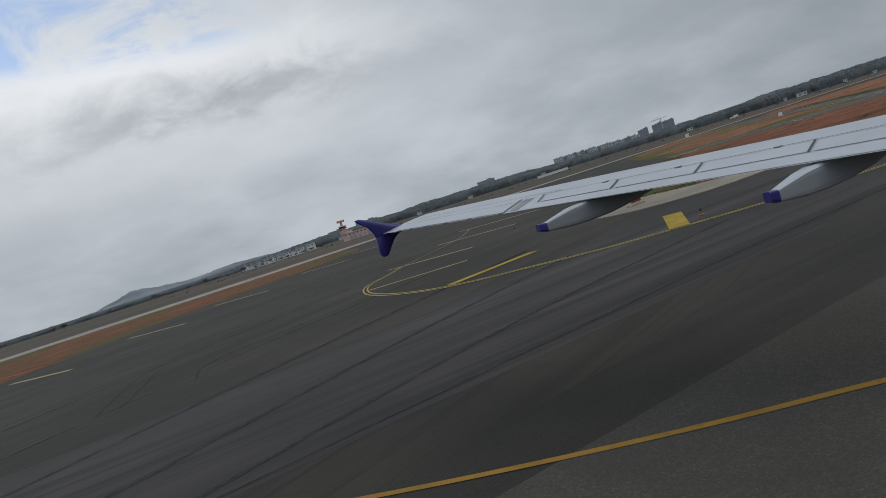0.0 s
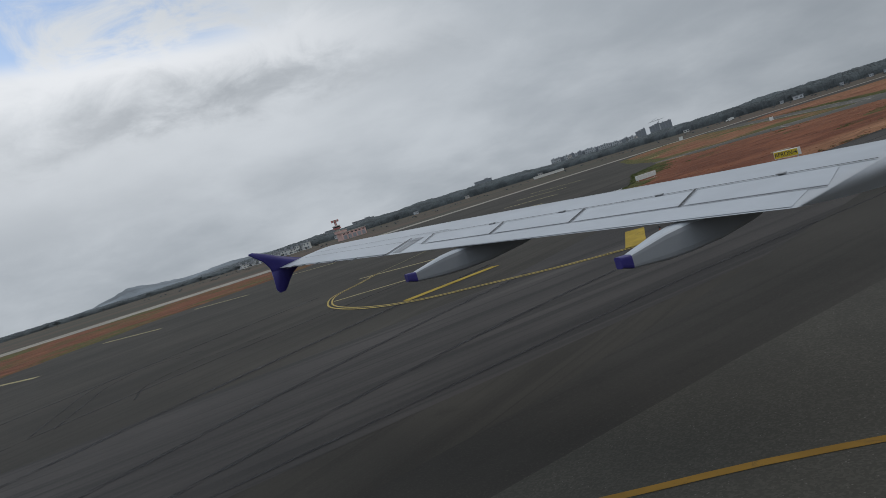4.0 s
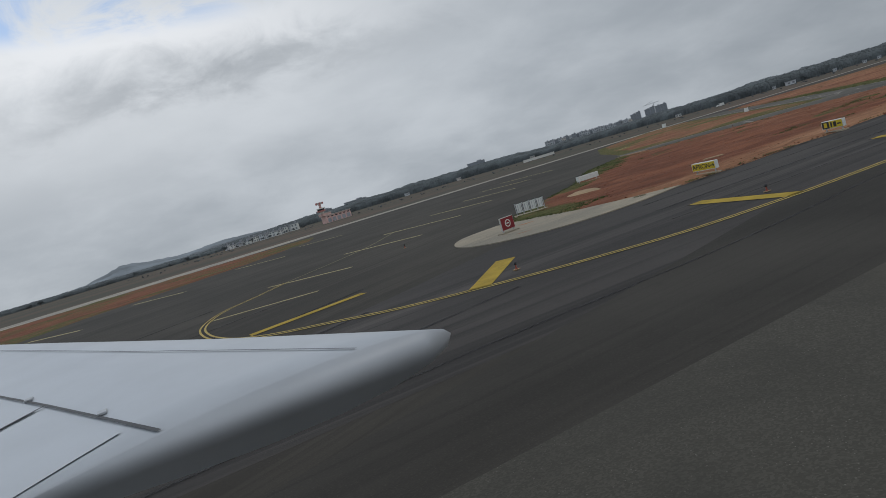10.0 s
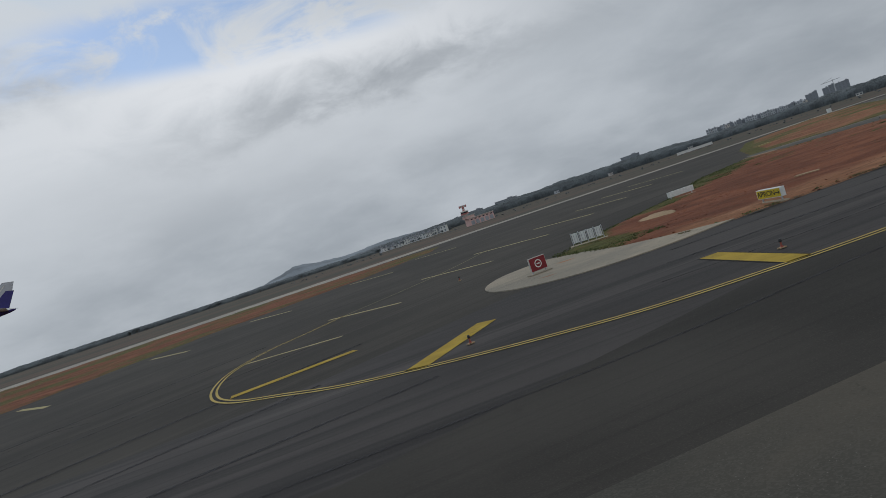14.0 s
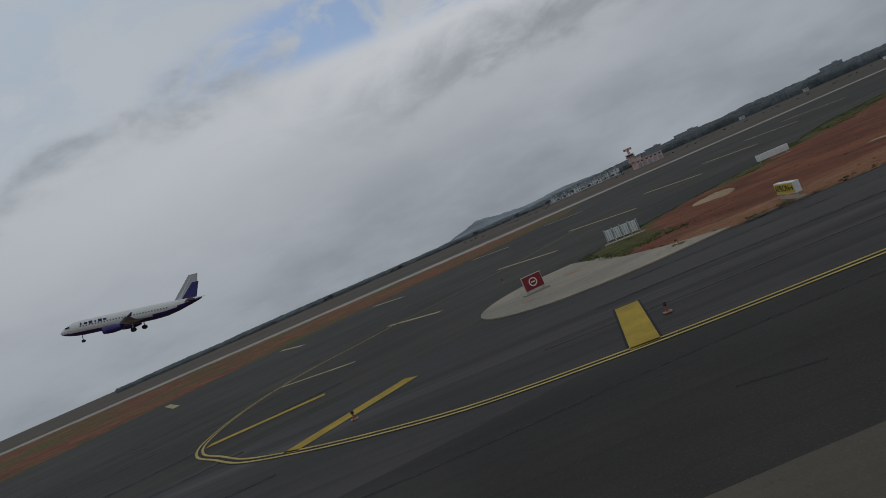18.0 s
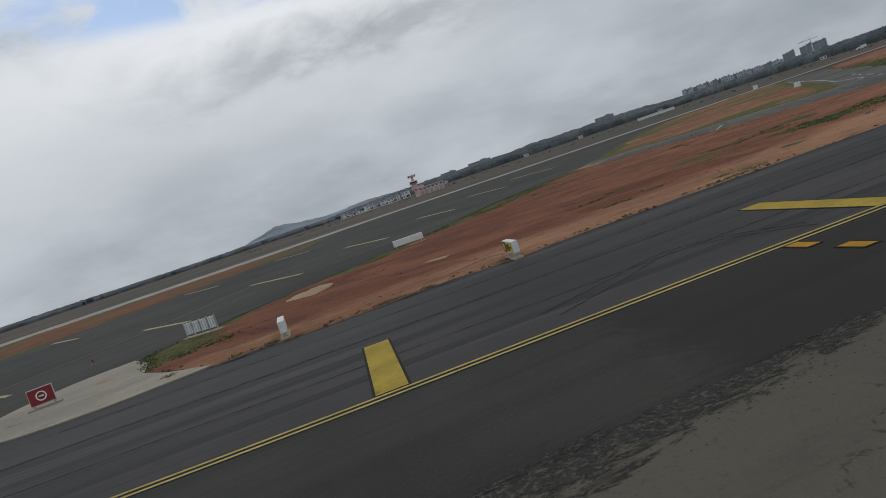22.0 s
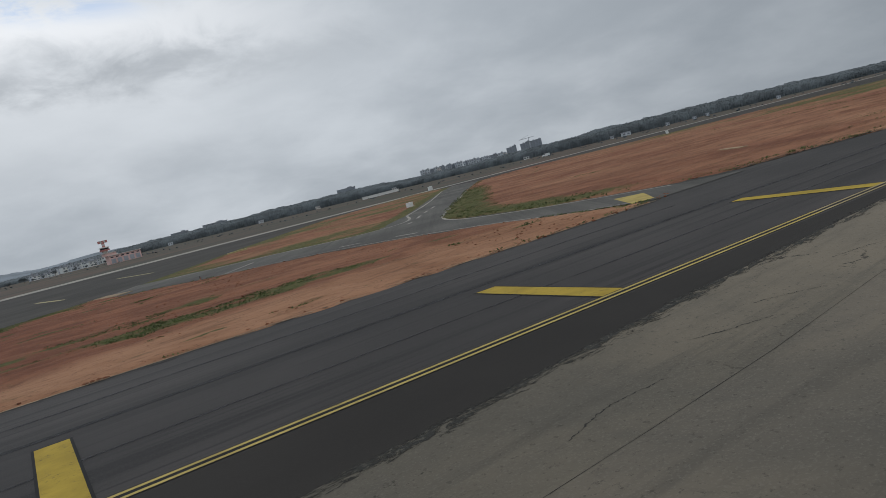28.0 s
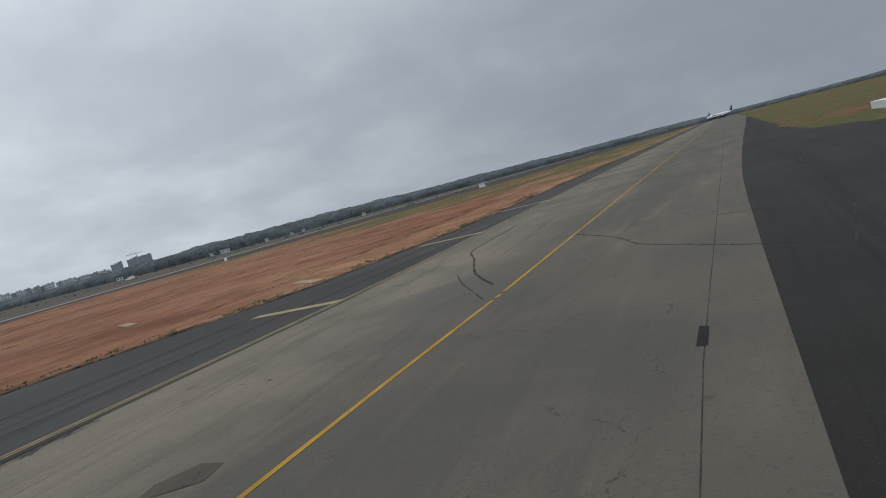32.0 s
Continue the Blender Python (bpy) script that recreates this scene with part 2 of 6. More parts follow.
def concrete_material(name, base, streak_turn=5.0, aged_shaded=False):
    m = Mat(name, 0.88)
    m.b.inputs["Specular IOR Level"].default_value = 0.2
    big = m.ramp(m.noise(0.10, 6, 0.65, None, 0.6), 0.3, 0.7)
    warm = (base[0] * 1.08, base[1] * 1.0, base[2] * 0.9)
    col = m.mix(big, tuple(k * 0.70 for k in base), tuple(k * 1.16 for k in warm))
    stain = m.ramp(m.noise(1.0, 6, 0.7, m.coord((0.06, 0.5, 1), streak_turn), 1.5), 0.48, 0.72)
    col = m.mix(m.mul(stain, 0.65), col, tuple(k * 0.55 for k in base))
    blot = m.ramp(m.noise(0.8, 8, 0.78, None, 2.5), 0.56, 0.72)
    col = m.mix(m.mul(blot, 0.5), col, tuple(k * 0.48 for k in base))
    # short broken dark flecks and scuffs along the way of travel
    scuff = m.ramp(m.noise(1.0, 7, 0.75, m.coord((0.35, 2.2, 1), streak_turn + 14, (3, 5, 0)), 1.0), 0.66, 0.74)
    col = m.mix(m.mul(scuff, 0.75), col, tuple(k * 0.28 for k in base))
    bend = m.N("ShaderNodeVectorMath")
    bend.operation = "ADD"
    warp_noise = m.N("ShaderNodeTexNoise")
    warp_noise.inputs["Scale"].default_value, warp_noise.inputs["Detail"].default_value = 1.3, 4
    m.L(m.coord(), warp_noise.inputs["Vector"])
    m.L(m.coord((0.55, 1.0, 1), streak_turn + 10), bend.inputs[0])
    m.L(warp_noise.outputs["Color"], bend.inputs[1])
    vor = m.N("ShaderNodeTexVoronoi")
    vor.feature = "DISTANCE_TO_EDGE"
    vor.inputs["Scale"].default_value = 0.42
    m.L(bend.outputs[0], vor.inputs["Vector"])
    crack = m.ramp(vor.outputs["Distance"], 0.016, 0.004)
    crack = m.mul(crack, m.mul(m.ramp(m.noise(0.22, 3, 0.6, m.coord(off=(5, 2, 0))), 0.52, 0.62), m.ramp(m.noise(4, 4, 0.8), 0.47, 0.55)))
    col = m.mix(m.mul(crack, 1.0), col, tuple(k * 0.16 for k in base))
    grain = m.noise(20, 3, 0.75)
    col = m.mix(m.mul(m.ramp(grain, 0.5, 0.7), 0.38), col, tuple(k * 1.6 for k in base))
    pits = m.ramp(m.noise(7, 4, 0.8), 0.57, 0.68)
    col = m.mix(m.mul(pits, 0.7), col, tuple(k * 0.34 for k in base))
    if aged_shaded:
        # start of the taxiway: grime and painted-in shade, then bare stony aggregate behind it
        sep = m.N("ShaderNodeSeparateXYZ")
        m.L(m.coord(), sep.inputs[0])
        drift = m.mul(m.mul(m.noise(0.12, 5, 0.65, None, 0.8), 22.0), m.mul(sep.outputs[0], -9.0, "ADD"), "ADD")
        lane = m.mul(sep.outputs[1], m.mul(sep.outputs[0], -0.085), "ADD")
        # near lane darkened in colour, for vignette and the aircraft's own shade
        lane_shade = m.mul(m.ramp(lane, 4.0, -4.5), m.ramp(m.noise(1.0, 5, 0.6, m.coord((0.05, 0.4, 1), 5), 0.6), 0.15, 0.55))
        col = m.mix(m.mul(lane_shade, 0.62), col, tuple(k * 0.42 for k in base))
        # more of that shade painted over the first stretch, mixed with grime
        col = m.mix(m.mul(m.ramp(drift, 98.0, 58.0), 0.66), col, (base[0] * 0.40, base[1] * 0.39, base[2] * 0.36))
        chips = m.N("ShaderNodeTexVoronoi")
        chips.inputs["Scale"].default_value = 30.0
        m.L(m.coord(), chips.inputs["Vector"])
        tone = m.N("ShaderNodeSeparateColor")
        m.L(chips.outputs["Color"], tone.inputs[0])
        stones = m.mix(m.ramp(tone.outputs[0], 0.25, 0.95), (0.062, 0.057, 0.047), (0.082, 0.076, 0.063))
        stones = m.mix(m.mul(m.ramp(tone.outputs[1], 0.94, 0.98), m.ramp(chips.outputs["Distance"], 0.40, 0.20)), stones, (0.15, 0.14, 0.12))
        stones = m.mix(m.mul(m.ramp(m.noise(0.3, 6, 0.65, None, 1.0), 0.42, 0.62), 0.35), stones, (0.045, 0.042, 0.036))
        col = m.mix(m.ramp(drift, 26.0, 16.0), col, stones)
    m.color(col).bump(grain, 0.4, 0.014)
    return m.m


def paint_material(name, base, wear):
    m = Mat(name, 0.75)
    m.b.inputs["Specular IOR Level"].default_value = 0.15
    n = m.noise(3.5, 6, 0.75, None, 0.8)
    col = m.mix(m.ramp(m.noise(0.8, 4, 0.6), 0.3, 0.7), tuple(k * 0.8 for k in base), tuple(k * 1.1 for k in base))
    col = m.mix(m.mul(m.ramp(n, 0.55, 0.72), wear * 0.8), col, (0.06, 0.05, 0.035))
    col = m.mix(m.mul(m.ramp(m.noise(14, 4, 0.75), 0.58, 0.72), wear * 0.35), col, (0.05, 0.043, 0.032))
    m.color(col).bump(m.noise(25, 2), 0.2, 0.01)
    return m.m


def rubber_material():
    """Worn tyre rubber: dark, patchy, see-through where it has gone."""
    m = Mat("tyre_rubber_mark", 0.8)
    m.color((0.017, 0.016, 0.016))
    cover = m.ramp(m.noise(1.1, 6, 0.75, m.coord((0.35, 1.6, 1), 4), 0.6), 0.30, 0.60)
    m.L(m.mul(cover, 0.8), m.b.inputs["Alpha"])
    return m.m


def dirt_material(name, dark, pale):
    """Loose dirt and weeds, thin at its rim so that the paving shows through."""
    m = Mat(name, 0.95)
    m.color(m.mix(m.ramp(m.noise(9, 5, 0.7), 0.48, 0.66), dark, pale))
    lumps = m.mul(m.mul(m.noise(2.6, 7, 0.8, m.coord((0.5, 1.3, 1), 6), 0.8), -0.5, "ADD"), 3.0)
    spread = m.mul(m.attr("cover"), lumps, "ADD")
    m.L(m.ramp(spread, 0.36, 0.72), m.b.inputs["Alpha"])
    m.bump(m.noise(12, 4, 0.7), 0.8, 0.03)
    return m.m


def soil_material():
    m = Mat("soil", 0.95)
    m.b.inputs["Specular IOR Level"].default_value = 0.2
    n1 = m.ramp(m.noise(0.22, 6, 0.65, m.coord((0.55, 1, 1), -20), 1.0), 0.35, 0.65)
    red = m.mix(n1, (0.132, 0.046, 0.025), (0.238, 0.091, 0.047))
    tan = m.mix(n1, (0.265, 0.124, 0.064), (0.395, 0.205, 0.114))
    col = m.mix(m.attr("tan"), red, tan)
    rut = m.ramp(m.noise(1.0, 5, 0.68, m.coord((0.10, 0.8, 1), 8), 1.2), 0.52, 0.68)
    col = m.mix(m.mul(rut, 0.42), col, (0.075, 0.033, 0.020))
    rut2 = m.ramp(m.noise(1.0, 5, 0.7, m.coord((0.22, 2.2, 1), 12, (4, 1, 0)), 1.0), 0.56, 0.70)
    col = m.mix(m.mul(rut2, 0.5), col, (0.06, 0.034, 0.018))
    fleck = m.ramp(m.noise(1.0, 6, 0.72, m.coord((0.5, 2.6, 1), 6, (9, 2, 0)), 0.8), 0.62, 0.70)
    col = m.mix(m.mul(fleck, 0.8), col, (0.042, 0.036, 0.016))
    clod = m.noise(2.6, 8, 0.75)
    col = m.mix(m.mul(m.ramp(clod, 0.54, 0.68), 0.6), col, (0.06, 0.031, 0.02))
    dry = m.ramp(m.noise(0.45, 7, 0.75, None, 1.4), 0.56, 0.70)
    col = m.mix(m.mul(dry, 0.62), col, (0.105, 0.078, 0.034))
    scrub = m.ramp(m.mul(m.attr("grass"), m.mul(m.noise(0.6, 8, 0.8, m.coord((0.5, 1, 1), 10), 1.2), 1.7), "MULTIPLY"), 0.42, 0.85)
    green = m.mix(m.ramp(m.noise(1.6, 5, 0.7), 0.35, 0.65), (0.045, 0.062, 0.016), (0.100, 0.110, 0.030))
    col = m.mix(m.mul(scrub, 0.9), col, green)
    m.color(col).bump(clod, 0.9, 0.14)
    return m.m


def ground_material():
    m = Mat("airfield_grass", 0.95)
    n = m.noise(0.012, 6, 0.6, m.coord((0.6, 1.6, 1)), 0.8)
    col = m.mix(m.ramp(n, 0.42, 0.6), (0.044, 0.039, 0.022), (0.088, 0.051, 0.032))
    col = m.mix(m.mul(m.ramp(m.noise(0.12, 6, 0.7), 0.45, 0.7), 0.5), col, (0.04, 0.045, 0.022))
    m.color(col).bump(m.noise(0.8, 5), 0.5, 0.1)
    return m.m


def leaf_material(name, c, scale=0.5):
    m = Mat(name, 0.9)
    n = m.ramp(m.noise(scale, 4, 0.7), 0.3, 0.7)
    m.color(m.mix(n, tuple(k * 0.6 for k in c), tuple(k * 1.3 for k in c)))
    return m.m


M = {
    "asphalt": asphalt_material("runway_asphalt", (0.0480, 0.0420, 0.0340), 27, 0.95),
    "shoulder": asphalt_material("shoulder_asphalt", (0.0478, 0.0412, 0.0372), 0.5, 1.9, None, 0.74, 0.21),
    "road_asphalt": asphalt_material("service_road_asphalt", (0.100, 0.092, 0.080), 60, 0.6),
    "old_asphalt": asphalt_material("old_asphalt", (0.0270, 0.0243, 0.0215), 5, 0.9),
    "grey_band": asphalt_material("smooth_grey_asphalt", (0.0425, 0.0380, 0.0320), 4, 0.6, 44.9),
    "pebbled_concrete": concrete_material("pebbled_concrete", (0.166, 0.148, 0.119), 5.0, True),
    "concrete": concrete_material("taxiway_concrete", (0.172, 0.153, 0.125), 5.0, True),
    "pale_concrete": concrete_material("pale_concrete", (0.335, 0.300, 0.240), 20),
    "patch_concrete": concrete_material("repair_concrete", (0.088, 0.077, 0.062), 5),
    "edge_concrete": concrete_material("runway_edge_concrete", (0.33, 0.315, 0.285), 0),
    "yellow": paint_material("yellow_paint", (0.40, 0.275, 0.036), 1.0),
    "line_yellow": paint_material("thin_yellow_paint", (0.44, 0.33, 0.10), 0.6),
    "dull_yellow": paint_material("dull_yellow_paint", (0.40, 0.34, 0.17), 0.6),
    "worn_yellow": paint_material("worn_pale_yellow_paint", (0.36, 0.285, 0.15), 0.55),
    "centre_yellow": paint_material("centre_line_paint", (0.40, 0.228, 0.034), 0.6),
    "sandy_concrete": concrete_material("sandy_concrete", (0.34, 0.255, 0.165), 20),
    "dry_grass": leaf_material("dry_grass_blades", (0.135, 0.115, 0.05), 0.9),
    "ghost_yellow": paint_material("nearly_gone_yellow_paint", (0.20, 0.175, 0.09), 0.9),
    "lead_orange": paint_material("worn_orange_paint", (0.30, 0.165, 0.028), 0.6),
    "orange": paint_material("orange_paint", (0.46, 0.225, 0.012), 0.7),
    "black_paint": paint_material("black_paint", (0.016, 0.015, 0.014), 0.1),
    "rubber_mark": rubber_material(),
    "soil": soil_material(),
    "ground": ground_material(),
    "grass": leaf_material("grass_blades", (0.080, 0.100, 0.030), 0.9),
    # blue-grey instead of leaf green: distance haze mixed into the base colour
    "woods": leaf_material("hazy_woodland_leaves", (0.082, 0.094, 0.098), 0.05),
    "bark": plain("bark", (0.10, 0.075, 0.055), 0.9),
    "white": plain("white_enamel", (0.66, 0.66, 0.63), 0.5, 0, 0.1, 5.0),
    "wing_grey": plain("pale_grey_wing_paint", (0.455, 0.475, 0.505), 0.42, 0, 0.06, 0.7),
    # darker copy of the wing grey, with shade put into the colour
    "wing_shade": plain("shaded_wing_grey", (0.24, 0.25, 0.265), 0.5, 0, 0.10, 0.7),
    "seam": plain("dark_seam_sealant", (0.17, 0.175, 0.19), 0.7),
    "navy": plain("navy_paint", (0.028, 0.022, 0.155), 0.4, 0, 0.1),
    "red": plain("red_sign_face", (0.20, 0.014, 0.020), 0.55, 0, 0.15),
    "sign_yellow": plain("yellow_sign_face", (0.55, 0.42, 0.02), 0.5, 0, 0.1),
    "black": plain("black_enamel", (0.02, 0.02, 0.022), 0.5),
    "steel": plain("galvanised_steel", (0.42, 0.43, 0.44), 0.4, 0.7),
    "rubber": plain("tyre_rubber", (0.03, 0.03, 0.032), 0.85),
    "pink": plain("pink_plaster", (0.60, 0.40, 0.36), 0.85, 0, 0.12, 0.4),
    # red paled in its base colour for the haze in front of it
    "hazy_red": plain("hazy_red_paint", (0.46, 0.19, 0.175), 0.7),
    "glass": plain("dark_window_glass", (0.035, 0.045, 0.055), 0.15),
    "plaster": plain("pale_plaster", (0.50, 0.47, 0.43), 0.85, 0, 0.15, 0.2),
    "plaster_grey": plain("grey_plaster", (0.30, 0.31, 0.33), 0.85, 0, 0.15, 0.2),
    # far walls and windows: air haze put into pale, low-contrast colours
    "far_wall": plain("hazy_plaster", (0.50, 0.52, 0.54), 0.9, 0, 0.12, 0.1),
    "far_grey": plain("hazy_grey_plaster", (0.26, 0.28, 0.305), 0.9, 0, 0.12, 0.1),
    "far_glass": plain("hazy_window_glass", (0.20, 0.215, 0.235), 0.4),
    # pale blue-grey holds the haze over the far slopes
    "hill": leaf_material("hazy_hill_scrub", (0.180, 0.202, 0.222), 0.004),
    "crack": plain("open_crack", (0.022, 0.019, 0.015), 0.95),
    "edge_dirt": dirt_material("edge_dirt", (0.020, 0.018, 0.013), (0.085, 0.075, 0.055)),
    "rim_dirt": dirt_material("rim_dirt", (0.040, 0.030, 0.014), (0.075, 0.062, 0.028)),
    "faded_red": plain("faded_red_paint", (0.30, 0.075, 0.05), 0.7),
}

# ---- mesh helpers ----


def mesh_of(name, bm, material, smooth=False):
    me = bpy.data.meshes.new(name)
    bm.normal_update()
    bm.to_mesh(me)
    bm.free()
    for mt in material if isinstance(material, (list, tuple)) else [material]:
        me.materials.append(mt)
    if smooth:
        for p in me.polygons:
            p.use_smooth = True
    return me


def thing(name, label, category, at=(0, 0, 0), turn=0.0, kind="", group=""):
    ob = new(name)
    ob.matrix_basis = pose(*at, 0, 0, turn)
    return tagged(ob, label, category, group, kind)


def part(name, bm, material, parent, label="", smooth=False):
    ob = new(name, mesh_of(name, bm, material, smooth))
    ob.parent = parent
    return tagged(ob, label) if label else ob


def solid(name, bm, material, label, category, kind="", smooth=False, group=""):
    return tagged(new(name, mesh_of(name, bm, material, smooth)), label, category, group, kind)


def box(bm, c, s, turn=0.0, bevel=0.0):
    r = bmesh.ops.create_cube(bm, size=1.0, matrix=pose(*c, 0, 0, turn) @ Matrix.Diagonal((*s, 1)))
    if bevel:
        es = list({e for v in r["verts"] for e in v.link_edges})
        bmesh.ops.bevel(bm, geom=es, offset=bevel, segments=2, profile=0.6, affect="EDGES")
    return bm


def tube(bm, a, b, r1, r2=None, n=10):
    a, b = Vector(a), Vector(b)
    d = b - a
    m = Matrix.Translation((a + b) / 2) @ d.to_track_quat("Z", "Y").to_matrix().to_4x4()
    bmesh.ops.create_cone(bm, cap_ends=True, segments=n, radius1=r1, radius2=r1 if r2 is None else r2, depth=d.length, matrix=m)
    return bm


def loft(bm, rings, close=True, caps=True):
    vs = [[bm.verts.new(p) for p in ring] for ring in rings]
    n = len(vs[0])
    for a, b in zip(vs, vs[1:]):
        for i in range(n if close else n - 1):
            j = (i + 1) % n
            bm.faces.new((a[i], a[j], b[j], b[i]))
    if caps:
        bm.faces.new(vs[0][::-1])
        bm.faces.new(vs[-1])
    bmesh.ops.recalc_face_normals(bm, faces=bm.faces[:])
    return bm


def flat(bm, pts, z, thick=0.0):
    if sum(a[0] * b[1] - a[1] * b[0] for a, b in zip(pts, pts[1:] + pts[:1])) < 0:
        pts = pts[::-1]
    f = bm.faces.new([bm.verts.new((p[0], p[1], z)) for p in pts])
    if thick:
        r = bmesh.ops.extrude_face_region(bm, geom=[f])
        vs = [v for v in r["geom"] if isinstance(v, bmesh.types.BMVert)]
        bmesh.ops.translate(bm, verts=vs, vec=(0, 0, -thick))
        bmesh.ops.recalc_face_normals(bm, faces=bm.faces[:])
    return bm


def smooth_line(pts, step=0.6):
    """Points along a smooth curve through pts, safe for uneven spacing."""
    P = [Vector((p[0], p[1], 0)) for p in pts]
    P = [P[0] * 2 - P[1]] + P + [P[-1] * 2 - P[-2]]
    out = []
    for a, b, c, d in zip(P, P[1:], P[2:], P[3:]):
        l0, l1, l2 = (b - a).length, (c - b).length, (d - c).length
        m1 = ((b - a) / l0 * l1 + (c - b) / l1 * l0) / (l0 + l1) * l1
        m2 = ((c - b) / l1 * l2 + (d - c) / l2 * l1) / (l1 + l2) * l1
        n = max(1, int(l1 / step))
        for i in range(n):
            s = i / n
            out.append(b * (2 * s ** 3 - 3 * s * s + 1) + m1 * (s ** 3 - 2 * s * s + s) + c * (3 * s * s - 2 * s ** 3) + m2 * (s ** 3 - s * s))
    return out + [P[-2]]


def ribbon(bm, line, width, z, offset=0.0):
    prev = None
    for i, p in enumerate(line):
        d = (line[min(i + 1, len(line) - 1)] - line[max(i - 1, 0)]).normalized()
        n = Vector((-d.y, d.x, 0))
        a, b = p + n * (offset + width / 2), p + n * (offset - width / 2)
        cur = (bm.verts.new((a.x, a.y, z)), bm.verts.new((b.x, b.y, z)))
        if prev:
            bm.faces.new((prev[1], cur[1], cur[0], prev[0]))
        prev = cur
    return bm


# ---- ground and paving ----


def signed_distance(X, Y, poly):
    d = np.full(X.shape, 1e9)
    inside = np.zeros(X.shape, bool)
    for (x1, y1), (x2, y2) in zip(poly, poly[1:] + poly[:1]):
        ex, ey = x2 - x1, y2 - y1
        t = np.clip(((X - x1) * ex + (Y - y1) * ey) / (ex * ex + ey * ey), 0, 1)
        d = np.minimum(d, np.hypot(X - x1 - t * ex, Y - y1 - t * ey))
        cross = ((y1 > Y) != (y2 > Y)) & (X < (x2 - x1) * (Y - y1) / (y2 - y1 + 1e-12) + x1)
        inside ^= cross
    return np.where(inside, d, -d)


def value_noise(X, Y, cell, seed):
    """Smooth lattice noise, -1 to 1."""
    rng = np.random.RandomState(seed)
    tab = rng.rand(256, 256) * 2 - 1
    u, v = X / cell, Y / cell
    i, j = np.floor(u).astype(int), np.floor(v).astype(int)
    fu, fv = u - i, v - j
    fu, fv = fu * fu * (3 - 2 * fu), fv * fv * (3 - 2 * fv)
    g = lambda a, b: tab[a % 256, b % 256]
    return (g(i, j) * (1 - fu) + g(i + 1, j) * fu) * (1 - fv) + (g(i, j + 1) * (1 - fu) + g(i + 1, j + 1) * fu) * fv


def soil_patch(name, poly, step, label, height=0.07, rough=0.05, ragged=0.5, paint=None, category="soil"):
    xs = [p[0] for p in poly]
    ys = [p[1] for p in poly]
    gx = np.arange(min(xs) - 2 * step, max(xs) + 2 * step, step)
    gy = np.arange(min(ys) - 2 * step, max(ys) + 2 * step, step)
    X, Y = np.meshgrid(gx, gy, indexing="ij")
    sd = signed_distance(X, Y, poly) + ragged * (value_noise(X, Y, 3.1, 3) * 0.6 + value_noise(X, Y, 0.9, 5) * 0.5)
    lump = value_noise(X, Y, 4.3, 7) + 0.6 * value_noise(X, Y, 1.7, 8) + 0.5 * value_noise(X, Y, 0.8, 9)
    Z = np.clip(sd / 0.9, -1, 1) * height + np.clip(sd / 1.5, 0, 1) * rough * np.maximum(lump, -0.75)
    grass, tan = paint(X, Y, sd) if paint else (np.zeros_like(X), np.zeros_like(X))
    keep = sd > -1.6 * max(step, 0.6)
    idx = -np.ones(X.shape, int)
    ok = keep[:-1, :-1] | keep[1:, :-1] | keep[:-1, 1:] | keep[1:, 1:]
    used = np.zeros(X.shape, bool)
    for a in (slice(None, -1), slice(1, None)):
        for b in (slice(None, -1), slice(1, None)):
            used[a, b] |= ok
    idx[used] = np.arange(used.sum())
    verts = np.stack([X[used], Y[used], Z[used]], 1)
    i, j = np.where(ok)
    faces = np.stack([idx[i, j], idx[i + 1, j], idx[i + 1, j + 1], idx[i, j + 1]], 1)
    me = bpy.data.meshes.new(name)
    me.from_pydata(verts.tolist(), [], faces.tolist())
    for key, field in (("grass", grass), ("tan", tan)):
        me.attributes.new(key, "FLOAT", "POINT").data.foreach_set("value", np.clip(field[used], 0, 1).astype(np.float32))
    me.materials.append(M["soil"])
    me.polygons.foreach_set("use_smooth", [True] * len(me.polygons))
    return tagged(new(name, me), label, category, "", "structure")


